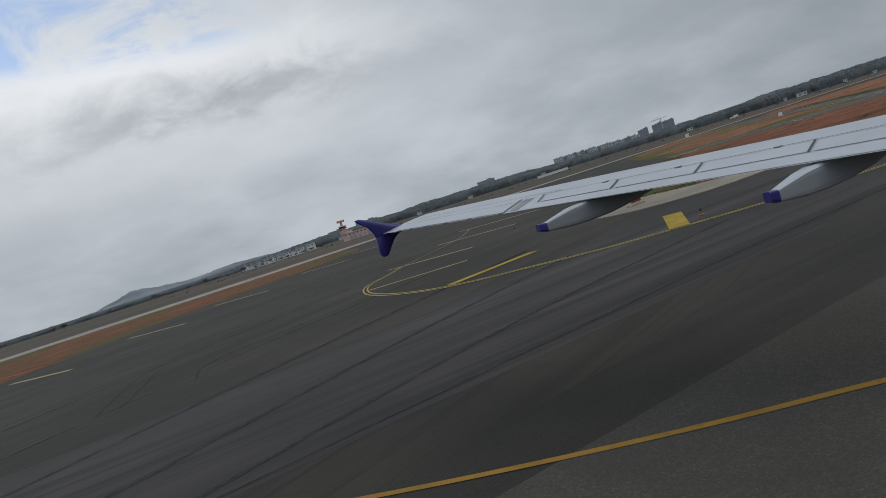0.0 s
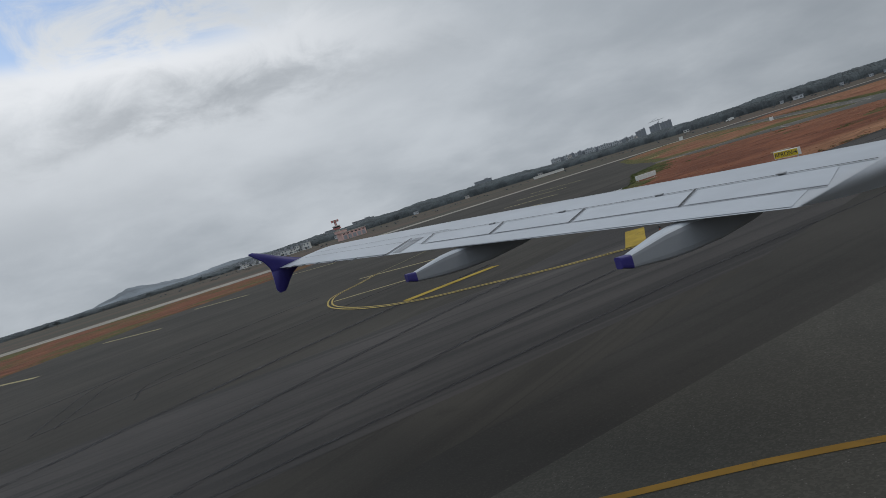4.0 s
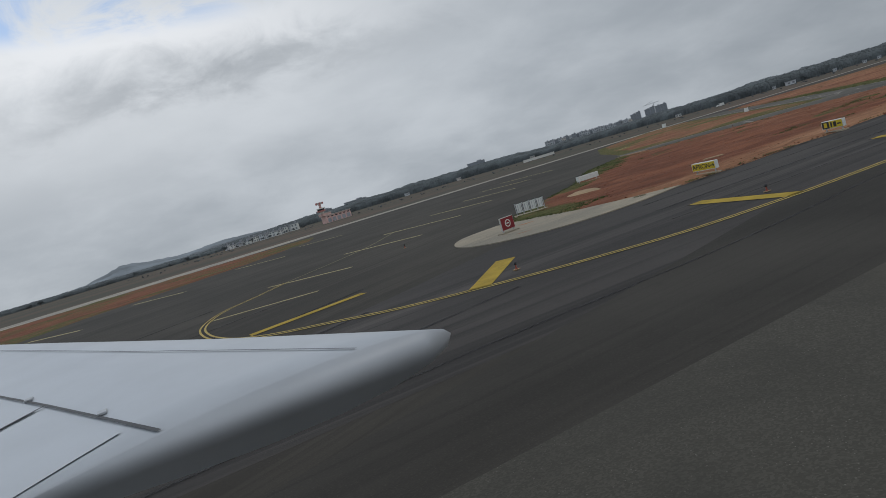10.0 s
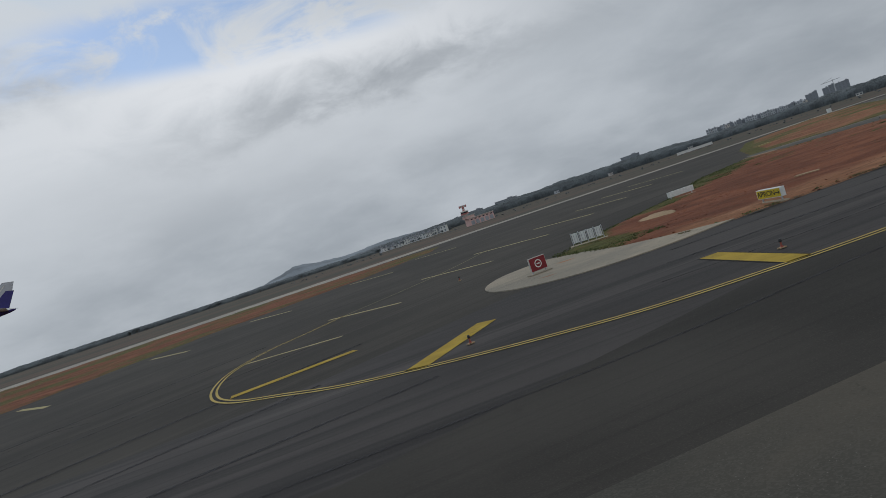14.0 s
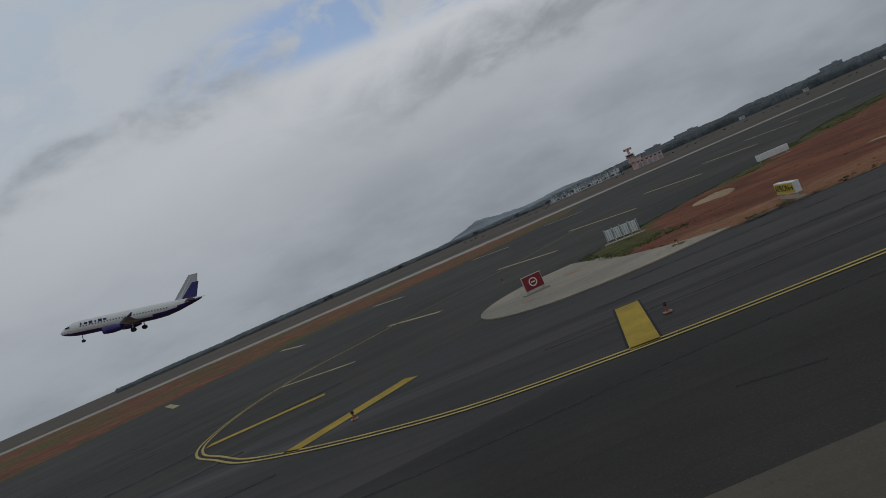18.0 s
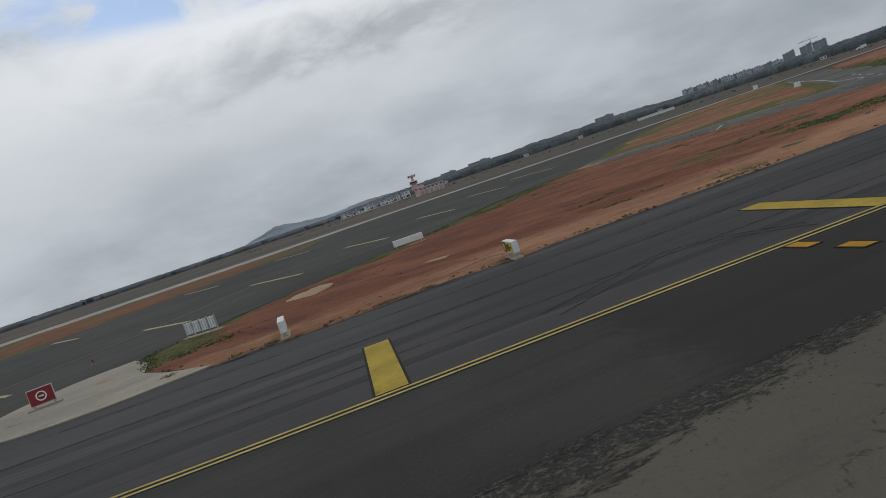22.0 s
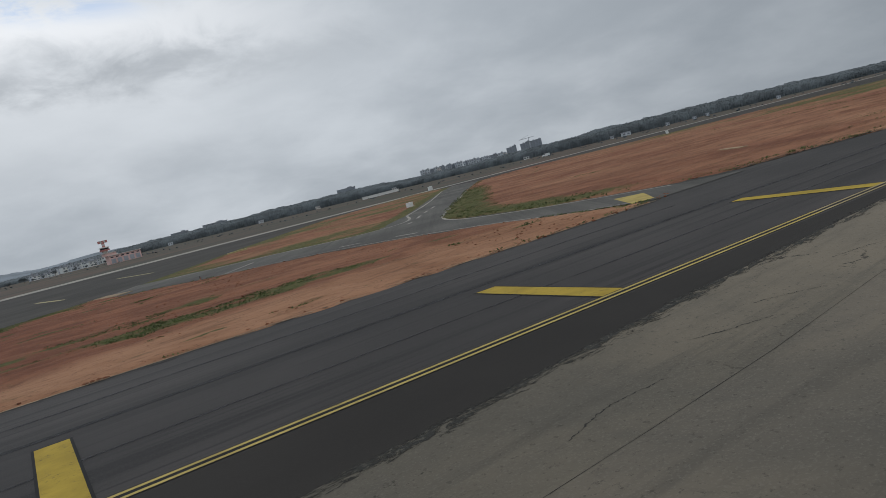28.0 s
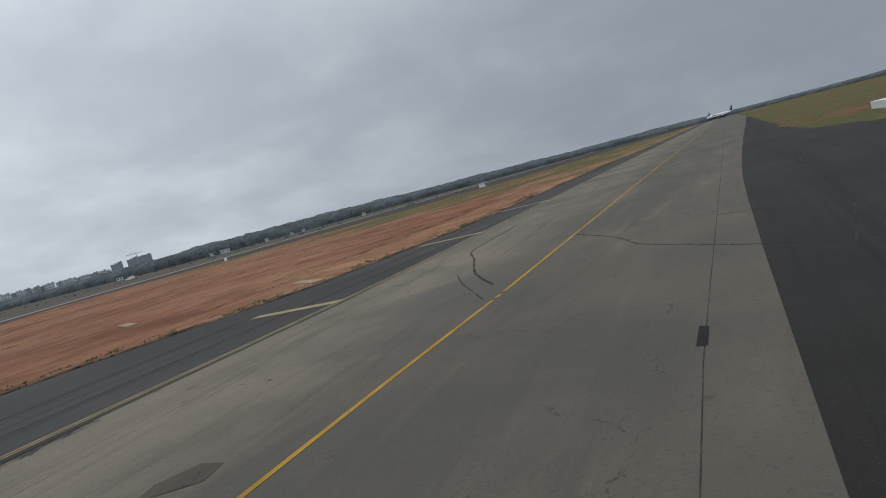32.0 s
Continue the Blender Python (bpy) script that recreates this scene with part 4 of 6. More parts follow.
def build_marks():
    dark = "thin dark tyre mark on the paving"
    mark([(140.9, 16.92), (138.3, 16.43), (132.9, 15.84), (129.1, 15.3), (124.8, 13.16), (122.2, 11.96), (119.6, 10.67), (118, 9.67), (115.6, 7.98)], 0.13, "rubber_mark", dark)
    mark([(120.6, 12.17), (117.3, 10.27), (114.7, 8.48), (112.8, 7.18)], 0.06, "rubber_mark", dark)
    mark([(126.9, 7.95), (124.7, 6.16), (121.8, 4.16), (119.1, 2.77), (116.8, 0.58), (114.9, -1.31), (112.9, -3.91), (111.2, -6.5)], 0.10, "rubber_mark", dark)
    mark([(70, -5.3), (98.9, -2.08), (103.5, -1.59), (108.6, -1.15), (116.1, -0.52), (300, 15.2), (900, 66)], 0.026, "rubber_mark", "dark joint along the concrete slabs", "slab_joint", 0.0175, 4)
    mark([(112, -4.6), (119.4, -5.02), (122.6, -1.33), (123.3, 0.36)], 0.08, "rubber_mark", "dark joint across the old asphalt", "slab_joint", 0.0205, 4)
    mark([(119.4, -5.02), (125.9, -4.43), (131.9, -3.95), (149.8, -2.99)], 0.09, "rubber_mark", "dark joint across the old asphalt", "slab_joint", 0.0207, 4)
    for pts, lab, m in (([(104.4, -1.57), (104.4, -1.35), (105.8, -1.24), (105.7, -1.46)], "black patch on the slab joint", "black_paint"), ([(98.6, 8.32), (99.3, 8.61), (100.2, 8.21), (100.2, 7.51), (99.4, 7.26)], "brown repaired patch in the concrete", "patch_concrete")):
        b = bmesh.new()
        flat(b, pts, 0.0225)
        solid("repair_patch", b, M[m], lab, "marking", "structure")
    # skid arcs
    for pts in ([(44.5, 19.2), (47.0, 20.5), (49.3, 21.6), (50.7, 20.6), (51.9, 18.6)], [(44.2, 20.0), (46.8, 21.1), (49.0, 22.0), (50.6, 21.2), (52.0, 19.2)], [(-10, 31), (-9.3, 36), (-8.4, 41), (-6.7, 43.5), (-3.4, 42)], [(-11, 31), (-10.4, 36.5), (-9.4, 42), (-7.4, 45), (-4.2, 43.8)], [(-6.8, 31), (-6.2, 35.2), (-3.8, 37.6), (0.1, 38.6)]):
        mark(pts, 0.13, "rubber_mark", "curved skid arc of a tyre", z=0.0118)
    # long streaks left by wheels along the shoulder
    for y, w, x0, x1 in ((21.5, 0.14, 24, 150), (25.2, 0.34, 26, 118), (28.4, 0.2, 28, 96)):
        mark([(x0, y + 0.7), (x0 + 15, y + 0.2), ((x0 + x1) / 2, y), (x1 - 10, y - 0.2), (x1, y - 0.4)], w, "rubber_mark", "long faint tyre streak along the shoulder", z=0.0105 + y * 1e-5, step=3, wobble=0.10, seed=int(y * 10))
    # one long dark seam where two asphalt lanes meet, and faint broad streaks over the turning pad
    mark([(-40, 9.2), (-20, 11.2), (-4.7, 12.7), (2.3, 13.6), (9.7, 14.5), (20.3, 14.9), (27.7, 16.0), (34.4, 16.4)], 0.15, "rubber_mark", "long dark seam between two asphalt lanes", "asphalt_seam", z=0.0135)
    mark([(27.2, 12.9), (28.7, 12.55)], 0.12, "rubber_mark", "short dark tyre mark on the band", z=0.0137)
    for k, (pts, w) in enumerate((([(-22, 9.5), (-8, 16.8), (3, 22.8), (11, 26.4)], 0.34), ([(-26, 14), (-12, 21.5), (2, 29.2), (13, 34.5)], 0.42), ([(-30, 20), (-14, 29), (-2, 36), (10, 41.5)], 0.3), ([(-34, 26), (-20, 36), (-6, 45), (6, 52)], 0.45), ([(-16, 8.5), (-4, 14.4), (6, 18.2), (15, 20.2)], 0.26))):
        mark(pts, w, "rubber_mark", "long broad tyre streak on dark asphalt", z=0.0125 + 0.0001 * k, step=2.5)
    # joint between the slabs and the pebbly strip, and cracks in the concrete
    mark(JOINT, 0.013, "rubber_mark", "dark joint along the concrete strip", "slab_joint", 0.0178, 3)
    cracks = ([(69.34, 12.98), (69.94, 12.84), (70.87, 12.78), (71.6, 12.64), (72.09, 12.63)], [(68.9, 12.7), (69.3, 12.5)], [(69.39, 12.13), (69.44, 11.6), (69.5, 11.2), (69.5, 10.7)], [(69.77, 13.95), (70.24, 14.0), (71.38, 13.97), (72.79, 14.41)], [(85.09, 13.85), (86.08, 13.63), (86.76, 13.37)], [(81.32, 13.49), (82.14, 13.04), (82.75, 12.64)], [(78.95, 13.21), (79.55, 12.9), (80.28, 12.64), (80.76, 12.47)], [(83.88, 15.4), (85.61, 15.3)], [(47.99, 10.44), (48.47, 10.31), (48.88, 10.17)], [(49.67, 10.32), (49.98, 10.37)], [(57.0, 9.9), (58.6, 10.3), (60.2, 10.2)], [(62.5, 11.2), (63.8, 11.0), (64.4, 10.6)], [(74.6, 11.9), (75.8, 12.3), (77.2, 12.25)])
    for k, pts in enumerate(cracks):
        rng = random.Random(900 + k)
        line = [p + Vector((rng.uniform(-0.03, 0.03), rng.uniform(-0.03, 0.03), 0)) for p in smooth_line(pts, 0.05)]
        bm = bmesh.new()
        prev = None
        for i, p in enumerate(line):
            d = (line[min(i + 1, len(line) - 1)] - line[max(i - 1, 0)]).normalized()
            w = max(0.003, rng.uniform(-0.012, 0.022)) * (0.3 if i in (0, len(line) - 1) else 1)
            cur = (bm.verts.new((p.x - d.y * w, p.y + d.x * w, 0.0186)), bm.verts.new((p.x + d.y * w, p.y - d.x * w, 0.0186)))
            if prev:
                bm.faces.new((prev[1], cur[1], cur[0], prev[0]))
            prev = cur
        solid("crack", bm, M["crack"], "dark broken crack in the concrete", "crack", "structure", group="cracks in the concrete")


build_marks()

# ---- the airliner's own wing ----
WING_AT = (-5.50, -2.03, 4.255)


def wing_chord(s):
    """Trailing and leading edge, and height of the chord line, at s metres outboard of the cabin window."""
    u = 15.3 - s
    return 4.99 + 0.303 * u, 6.49 + 0.52 * u, -0.285 - 0.0768 * u - 0.0002 * u * u


def wing_point(s, f, up=0.0, top=True):
    """A point of the skin: f = 0 at the trailing edge, 1 at the leading edge. The outer wing is twisted."""
    te, le, z = wing_chord(s)
    c = le - te
    u = 1 - f
    yt = 5 * 0.115 * (0.2969 * math.sqrt(max(u, 0)) - 0.126 * u - 0.3516 * u * u + 0.2843 * u ** 3 - 0.1036 * u ** 4)
    twist = 0.01 + 0.05 * min(max((s - 8) / 7, 0), 1)
    return Vector((te + f * c, s, z + twist * f * c + (yt * c * 0.74 if top else -yt * c * 1.1) + up))


def skin_panel(s0, s1, f0, f1, up, ns=4, nf=4, slant=0.0, taper=0.0):
    """A patch of the upper skin; slant shifts it outboard along the chord, taper narrows it outboard."""
    b = bmesh.new()
    grid = []
    for i in range(ns + 1):
        row = []
        for j in range(nf + 1):
            f = f0 + (f1 - f0) * j / nf
            s = s0 + (s1 - s0) * i / ns + slant * (f - f0)
            row.append(b.verts.new(wing_point(s, f - taper * max(s - 7.0, 0) * (0.35 + f), up)))
        grid.append(row)
    for i in range(ns):
        for j in range(nf):
            b.faces.new((grid[i][j], grid[i][j + 1], grid[i + 1][j + 1], grid[i + 1][j]))
    bmesh.ops.recalc_face_normals(b, faces=b.faces[:])
    if sum(f.normal.z for f in b.faces) < 0:
        bmesh.ops.reverse_faces(b, faces=b.faces[:])
    return b


def fin_plate(b, prof, s, thick):
    """A thin upright fin with a rounded rim, from its outline in the plane along the flow."""
    cx, cz = sum(p[0] for p in prof) / len(prof), sum(p[1] for p in prof) / len(prof)
    rings = []
    for off, k in ((-0.5, 0.94), (-0.36, 1.0), (0.36, 1.0), (0.5, 0.94)):
        rings.append([(cx + (x - cx) * k, s + off * thick, cz + (z - cz) * k) for x, z in prof])
    return loft(b, rings)


def build_wing():
    wing = thing("airliner_wing", "pale grey airliner wing with navy tip fence", "wing", WING_AT, 3.77)
    b = bmesh.new()
    fs = [0.0, 0.03, 0.1, 0.2, 0.32, 0.45, 0.6, 0.74, 0.86, 0.94, 0.985, 1.0]
    stations = [4.85, 5.4, 6, 7.5, 9, 10.5, 12, 13.5, 14.6, 15.1, 15.3]
    rings = []
    for s in stations:
        rings.append([wing_point(s, f) for f in fs] + [wing_point(s, f, top=False) for f in fs[-2::-1]])
    loft(b, rings)
    skin = part("wing_skin", b, [M["wing_grey"], M["wing_shade"]], wing, "", True)
    # faces turned downwards take the shaded grey
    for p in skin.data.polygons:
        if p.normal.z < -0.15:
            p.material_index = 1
    # spoilers: raised panels between the two long seams, their ends square to the sweep
    for s0, s1 in ((4.9, 6.46), (6.56, 8.06), (8.16, 9.51), (9.61, 11.02)):
        part("spoiler", skin_panel(s0, s1, 0.185, 0.405, 0.012, 5, 4, 1.4, 0.008), M["wing_grey"], wing)
    for s in (6.50, 8.10, 9.55, 11.06):
        part("spoiler_gap", skin_panel(s, s + 0.03, 0.17, 0.425, 0.018, 1, 4, 1.4, 0.008), M["black"], wing, "dark gap between spoilers")
    part("flap", skin_panel(4.9, 11.2, 0.01, 0.165, 0.008, 16, 3, 1.0, 0.008), M["wing_grey"], wing)
    # shade of the recess painted as a flat patch on the skin
    part("flap_end", skin_panel(11.28, 11.5, 0.03, 0.36, 0.006, 1, 4, 0.9), M["wing_shade"], wing, "flat shade-grey patch for the recess at the flap's outer end")
    part("aileron", skin_panel(11.62, 14.75, 0.015, 0.26, 0.012, 8, 3, 0.9), M["wing_grey"], wing)
    part("aileron_gap", skin_panel(11.55, 11.59, 0.0, 0.37, 0.017, 1, 4, 0.9), M["black"], wing, "dark gap beside the aileron")
    part("flap_seam", skin_panel(4.88, 11.15, 0.170, 0.178, 0.015, 20, 1, 0, 0.008), M["seam"], wing, "thin dark seam along the flap")
    part("spoiler_seam", skin_panel(4.88, 11.5, 0.428, 0.437, 0.015, 20, 1, 0, 0.008), M["black"], wing, "dark seam ahead of the spoilers")
    part("aileron_seam", skin_panel(11.5, 15.0, 0.278, 0.286, 0.015, 10, 1), M["seam"], wing, "thin dark seam ahead of the aileron")
    part("outer_seam", skin_panel(11.2, 15.0, 0.462, 0.470, 0.012, 10, 1), M["seam"], wing, "thin dark seam on the outer wing")
    part("slat_seam", skin_panel(4.88, 15.0, 0.802, 0.808, 0.010, 20, 1), M["seam"], wing, "thin seam behind the slats")
    for s in (5.9, 7.4, 8.9, 10.2):
        b = bmesh.new()
        p = wing_point(s, 0.455 - 0.006 * (s - 5), 0.012)
        box(b, p, (0.07, 0.12, 0.02), 0, 0.006)
        part("hinge_cover", b, M["steel"], wing)
    for s in (11.65, 12.5, 13.2, 13.8, 14.3, 14.75):
        b = bmesh.new()
        p = wing_point(s, 0.0)
        loft(b, [[p + Vector((0.06, -0.03, 0.012)), p + Vector((0.06, 0.03, 0.012)), p + Vector((0.06, 0.03, -0.012)), p + Vector((0.06, -0.03, -0.012))], [p + Vector((-0.13, -0.008, 0.004)), p + Vector((-0.13, 0.008, 0.004)), p + Vector((-0.13, 0.008, -0.004)), p + Vector((-0.13, -0.008, -0.004))]])
        part("static_wick", b, M["seam"], wing)
    # tip fence: swept fins above and below
    b = bmesh.new()
    fin_plate(b, [(6.35, -0.26), (5.9, -0.26), (5.52, -0.20), (5.08, -0.03), (4.72, 0.14), (4.52, 0.21), (4.43, 0.20), (4.47, 0.15), (4.70, -0.05), (4.80, -0.22), (4.82, -0.33), (5.4, -0.36), (6.2, -0.33)], 15.34, 0.07)
    part("tip_fence_upper", b, M["navy"], wing, "navy blue wing tip fin", True)
    b = bmesh.new()
    fin_plate(b, [(5.85, -0.31), (5.42, -0.37), (5.28, -0.46), (5.15, -0.60), (5.04, -0.75), (4.98, -0.81), (4.86, -0.82), (4.80, -0.74), (4.81, -0.5), (4.81, -0.31)], 15.34, 0.06)
    part("tip_fence_lower", b, M["navy"], wing, "navy blue wing tip fin", True)
    # canoe fairings of the flap tracks: flat white back, flanks in painted-in shade grey, navy tail
    for s, deep in ((9.87, 1.0), (6.2, 1.04)):
        te, le, z = wing_chord(s)
        rings = []
        for dx, w, top, bot in ((-0.94, 0.062, -0.155, -0.285), (-0.79, 0.075, -0.165, -0.325), (-0.25, 0.13, -0.062, -0.385), (0.1, 0.165, -0.03, -0.395), (0.6, 0.17, -0.05, -0.385), (1.2, 0.155, -0.09, -0.325), (1.75, 0.115, -0.12, -0.235), (2.25, 0.05, -0.14, -0.16)):
            zc, h = z + (top + bot * deep) / 2, (top - bot * deep) / 2
            ring = []
            for q in range(16):
                a = 2 * math.pi * (q + 0.5) / 16
                ca, sa = math.cos(a), math.sin(a)
                ring.append((te + dx, s + w * math.copysign(abs(ca) ** 0.4, ca), zc + h * math.copysign(abs(sa) ** 0.4, sa)))
            rings.append(ring)
        b = bmesh.new()
        loft(b, rings[1:])
        fairing = part("flap_track_fairing", b, [M["wing_grey"], M["wing_shade"]], wing, "pale canoe-shaped flap track fairing")
        # all but the upward faces get the darker, shaded grey
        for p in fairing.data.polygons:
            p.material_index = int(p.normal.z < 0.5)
        b = bmesh.new()
        loft(b, [[(x, s + (y - s) * 0.9, zz) for x, y, zz in rings[0]], [(x + 0.03, s + (y - s) * 1.02, zz) for x, y, zz in rings[0]], [(x + 0.004, s + (y - s) * 1.03, zz) for x, y, zz in rings[1]]])
        part("tail_cone", b, M["navy"], fairing, "navy blue tip of the fairing")
    return wing


build_wing()

# ---- other airliners ----


def build_airliner(name, label, at, turn, group=""):
    plane = thing(name, label, "aircraft", at, turn, group=group)
    zc = 3.9
    b = bmesh.new()
    rings = []
    for x, r, dz in ((18.8, 0.12, -0.55), (18.4, 0.55, -0.45), (17.6, 1.0, -0.33), (16.4, 1.45, -0.16), (14.8, 1.8, -0.04), (12.8, 1.96, 0), (6, 1.98, 0), (0, 1.98, 0), (-6, 1.98, 0), (-9.5, 1.82, 0.12), (-12.5, 1.45, 0.42), (-15.5, 0.95, 0.82), (-17.8, 0.5, 1.12), (-18.8, 0.2, 1.25)):
        rings.append([(x, r * math.cos(a), zc + dz + r * math.sin(a)) for a in [2 * math.pi * k / 24 for k in range(24)]])
    loft(b, rings)
    body = part("fuselage", b, [M["white"], M["navy"]], plane, "white fuselage with navy belly", True)
    for p in body.data.polygons:
        if p.center.z < zc - 0.95 + 0.19 * max(0, -p.center.x - 6):
            p.material_index = 1
    for side in (-1, 1):
        b = bmesh.new()
        rr = []
        for y, te, le, z in ((1.6, -4.2, 3.6, 2.75), (6.4, -3.4, 0.6, 3.15), (16.6, -6.2, -4.7, 4.05)):
            c = le - te
            rr.append([(te, side * y, z), (te + 0.4 * c, side * y, z + 0.05 * c), (te + 0.75 * c, side * y, z + 0.06 * c), (le, side * y, z), (te + 0.7 * c, side * y, z - 0.06 * c), (te + 0.3 * c, side * y, z - 0.04 * c)])
        loft(b, rr)
        wing = part("wing", b, M["wing_shade"], plane, "grey wing", True)
        b = bmesh.new()
        loft(b, [[(-5.2, side * 16.6, 4.0), (-6.4, side * 16.6, 4.0), (-6.3, side * 16.7, 4.05), (-5.3, side * 16.7, 4.05)], [(-6.6, side * 16.75, 4.9), (-7.0, side * 16.75, 4.9), (-7.0, side * 16.8, 4.9), (-6.6, side * 16.8, 4.9)]])
        part("wing_fence", b, M["navy"], wing)
        b = bmesh.new()
        loft(b, [[(x, side * 5.75 + r * math.cos(a), 2.0 + r * math.sin(a)) for a in [2 * math.pi * k / 18 for k in range(18)]] for x, r in ((4.6, 0.86), (5.3, 0.98), (4.2, 1.08), (2.6, 1.1), (1.2, 0.9), (0.2, 0.6))])
        nac = part("engine_nacelle", b, M["navy"], plane, "navy engine nacelle", True)
        b = bmesh.new()
        loft(b, [[(0.6, side * 5.65, 2.9), (3.6, side * 5.65, 3.0), (3.6, side * 5.85, 3.0), (0.6, side * 5.85, 2.9)], [(-2.2, side * 5.65, 3.3), (1.2, side * 5.65, 3.3), (1.2, side * 5.85, 3.3), (-2.2, side * 5.85, 3.3)]])
        part("pylon", b, M["wing_grey"], nac)
        b = bmesh.new()
        loft(b, [[(-14.2, side * 0.5, 4.9), (-17.6, side * 0.5, 4.9), (-16, side * 0.5, 5.05)], [(-17.0, side * 6.1, 5.5), (-18.3, side * 6.1, 5.5), (-17.6, side * 6.1, 5.56)]])
        part("tailplane", b, M["wing_grey"], plane)
        b = bmesh.new()
        tube(b, (-1.3, side * 3.8, 2.9), (-1.3, side * 3.8, 0.5), 0.14)
        leg = part("gear_leg", b, M["steel"], plane)
        for dy in (-0.4, 0.4):
            b = bmesh.new()
            bmesh.ops.create_cone(b, cap_ends=True, segments=18, radius1=0.57, radius2=0.57, depth=0.4, matrix=pose(-1.3, side * 3.8 + dy, 0.57, 90, 0, 0))
            part("tyre", b, M["rubber"], leg)
    b = bmesh.new()
    loft(b, [[(-11.6, -0.14, 5.6), (-17.6, -0.1, 5.6), (-17.6, 0.1, 5.6), (-11.6, 0.14, 5.6)], [(-16.6, -0.06, 11.6), (-19.0, -0.05, 11.7), (-19.0, 0.05, 11.7), (-16.6, 0.06, 11.6)]])
    fin = part("tail_fin", b, M["wing_grey"], plane, "pale tail fin with a navy foot")
    for k, (x0, x1, top0, top1, mt, lab) in enumerate(((-13.6, -17.55, -17.2, -18.85, "navy", "navy lower field of the fin"), (-12.6, -13.2, -16.9, -17.15, "white", "white stripe on the fin"))):
        b = bmesh.new()
        zt = 9.6 if k == 0 else 10.9
        loft(b, [[(x0, -0.16, 5.62), (x1, -0.13, 5.62), (x1, 0.13, 5.62), (x0, 0.16, 5.62)], [(top0, -0.10, zt), (top1, -0.09, zt), (top1, 0.09, zt), (top0, 0.10, zt)]])
        part("fin_field", b, M[mt], fin, lab)
    b = bmesh.new()
    for dx in (-0.5, 0.5):
        tube(b, (13.4, 0.25 * (1 if dx > 0 else -1), 0.38), (13.4, 0.38 * (1 if dx > 0 else -1), 0.38), 0.38, None, 16)
    tube(b, (13.5, 0, 2.4), (13.4, 0, 0.4), 0.09)
    part("nose_gear", b, M["rubber"], plane)
    for side in (-1, 1):
        for k in range(3):
            b = bmesh.new()
            box(b, (16.75 - 0.45 * k, side * (0.95 + 0.27 * k), zc + 0.62 + 0.05 * k), (0.42, 0.5, 0.32), side * 38)
            part("cockpit_window", b, M["glass"], body, "dark cockpit window")
    for side in (-1, 1):
        for k in range(30):
            b = bmesh.new()
            box(b, (12.6 - 0.78 * k, side * 1.94, zc + 0.42), (0.24, 0.08, 0.32))
            part("cabin_window", b, M["glass"], body)
        for k, w in enumerate((0.3, 0.8, 0.8, 0.3, 0.9, 0.8)):
            b = bmesh.new()
            box(b, (12.4 - 1.25 * k, side * 1.80, zc + 0.98), (w, 0.16, 0.75 if k in (0, 2, 4) else 0.5))
            part("name_bar", b, M["navy"], body, "navy bar of the airline lettering")
    return plane


climbing = build_airliner("airliner", "white airliner with navy tail climbing away over the runway", (-80.5, 169.6, 16.5), 190.5)
climbing.matrix_basis = pose(-80.5, 169.6, 16.5, 0, -11.5, 190.5)
build_airliner("airliner", "white airliner queueing on the far taxiway", (887, 70, 0), 140, "queueing airliners")
build_airliner("airliner", "white airliner far down the taxiway", (1232, 134, 0), 105, "queueing airliners")

# ---- signs and lights ----


def sign_box(name, label, at, turn, length, height, depth, face, category="sign"):
    """A lit airfield sign: a cabinet on legs and a slab; the face looks along local -x."""
    s = thing(name, label, category, at, turn)
    b = bmesh.new()
    box(b, (0, 0, 0.05), (depth + 0.16, length + 0.16, 0.10), 0, 0.02)
    part("base_slab", b, M["pale_concrete"], s, "pale concrete base slab")
    b = bmesh.new()
    box(b, (0, 0, 0.29 + height / 2), (depth, length, height), 0, 0.02)
    cab = part("cabinet", b, M["white"], s, "white enamelled cabinet")
    n = max(2, int(length / 0.9))
    for k in range(n):
        y = (k - (n - 1) / 2) * (length - 0.4) / max(1, n - 1)
        b = bmesh.new()
        tube(b, (0, y, 0.12), (0, y, 0.32), 0.05, 0.04, 8)
        part("leg", b, M["steel"], s)
    if face:
        b = bmesh.new()
        box(b, (-depth / 2 - 0.006, 0, 0.29 + height / 2), (0.012, length - 0.08, height - 0.08))
        part("face", b, M[face], s)
    return s


def bars(parent, items, depth, material, name, label):
    for y, z, w, h in items:
        b = bmesh.new()
        box(b, (-depth / 2 - 0.018, y, z), (0.012, w, h))
        part(name, b, M[material], parent, label)


def text_on(parent, text, size, x, y, z, material):
    cu = bpy.data.curves.new("lettering", "FONT")
    cu.body, cu.size, cu.align_x, cu.align_y, cu.extrude = text, size, "CENTER", "CENTER", 0.006
    ob = bpy.data.objects.new("lettering_curve", cu)
    scene.collection.objects.link(ob)
    dg = bpy.context.evaluated_depsgraph_get()
    me = bpy.data.meshes.new_from_object(ob.evaluated_get(dg))
    bpy.data.objects.remove(ob)
    me.transform(pose(x, y, z, 90, 0, -90))
    me.materials.clear()
    me.materials.append(M[material])
    ob = new("lettering", me)
    ob.parent = parent
    return ob


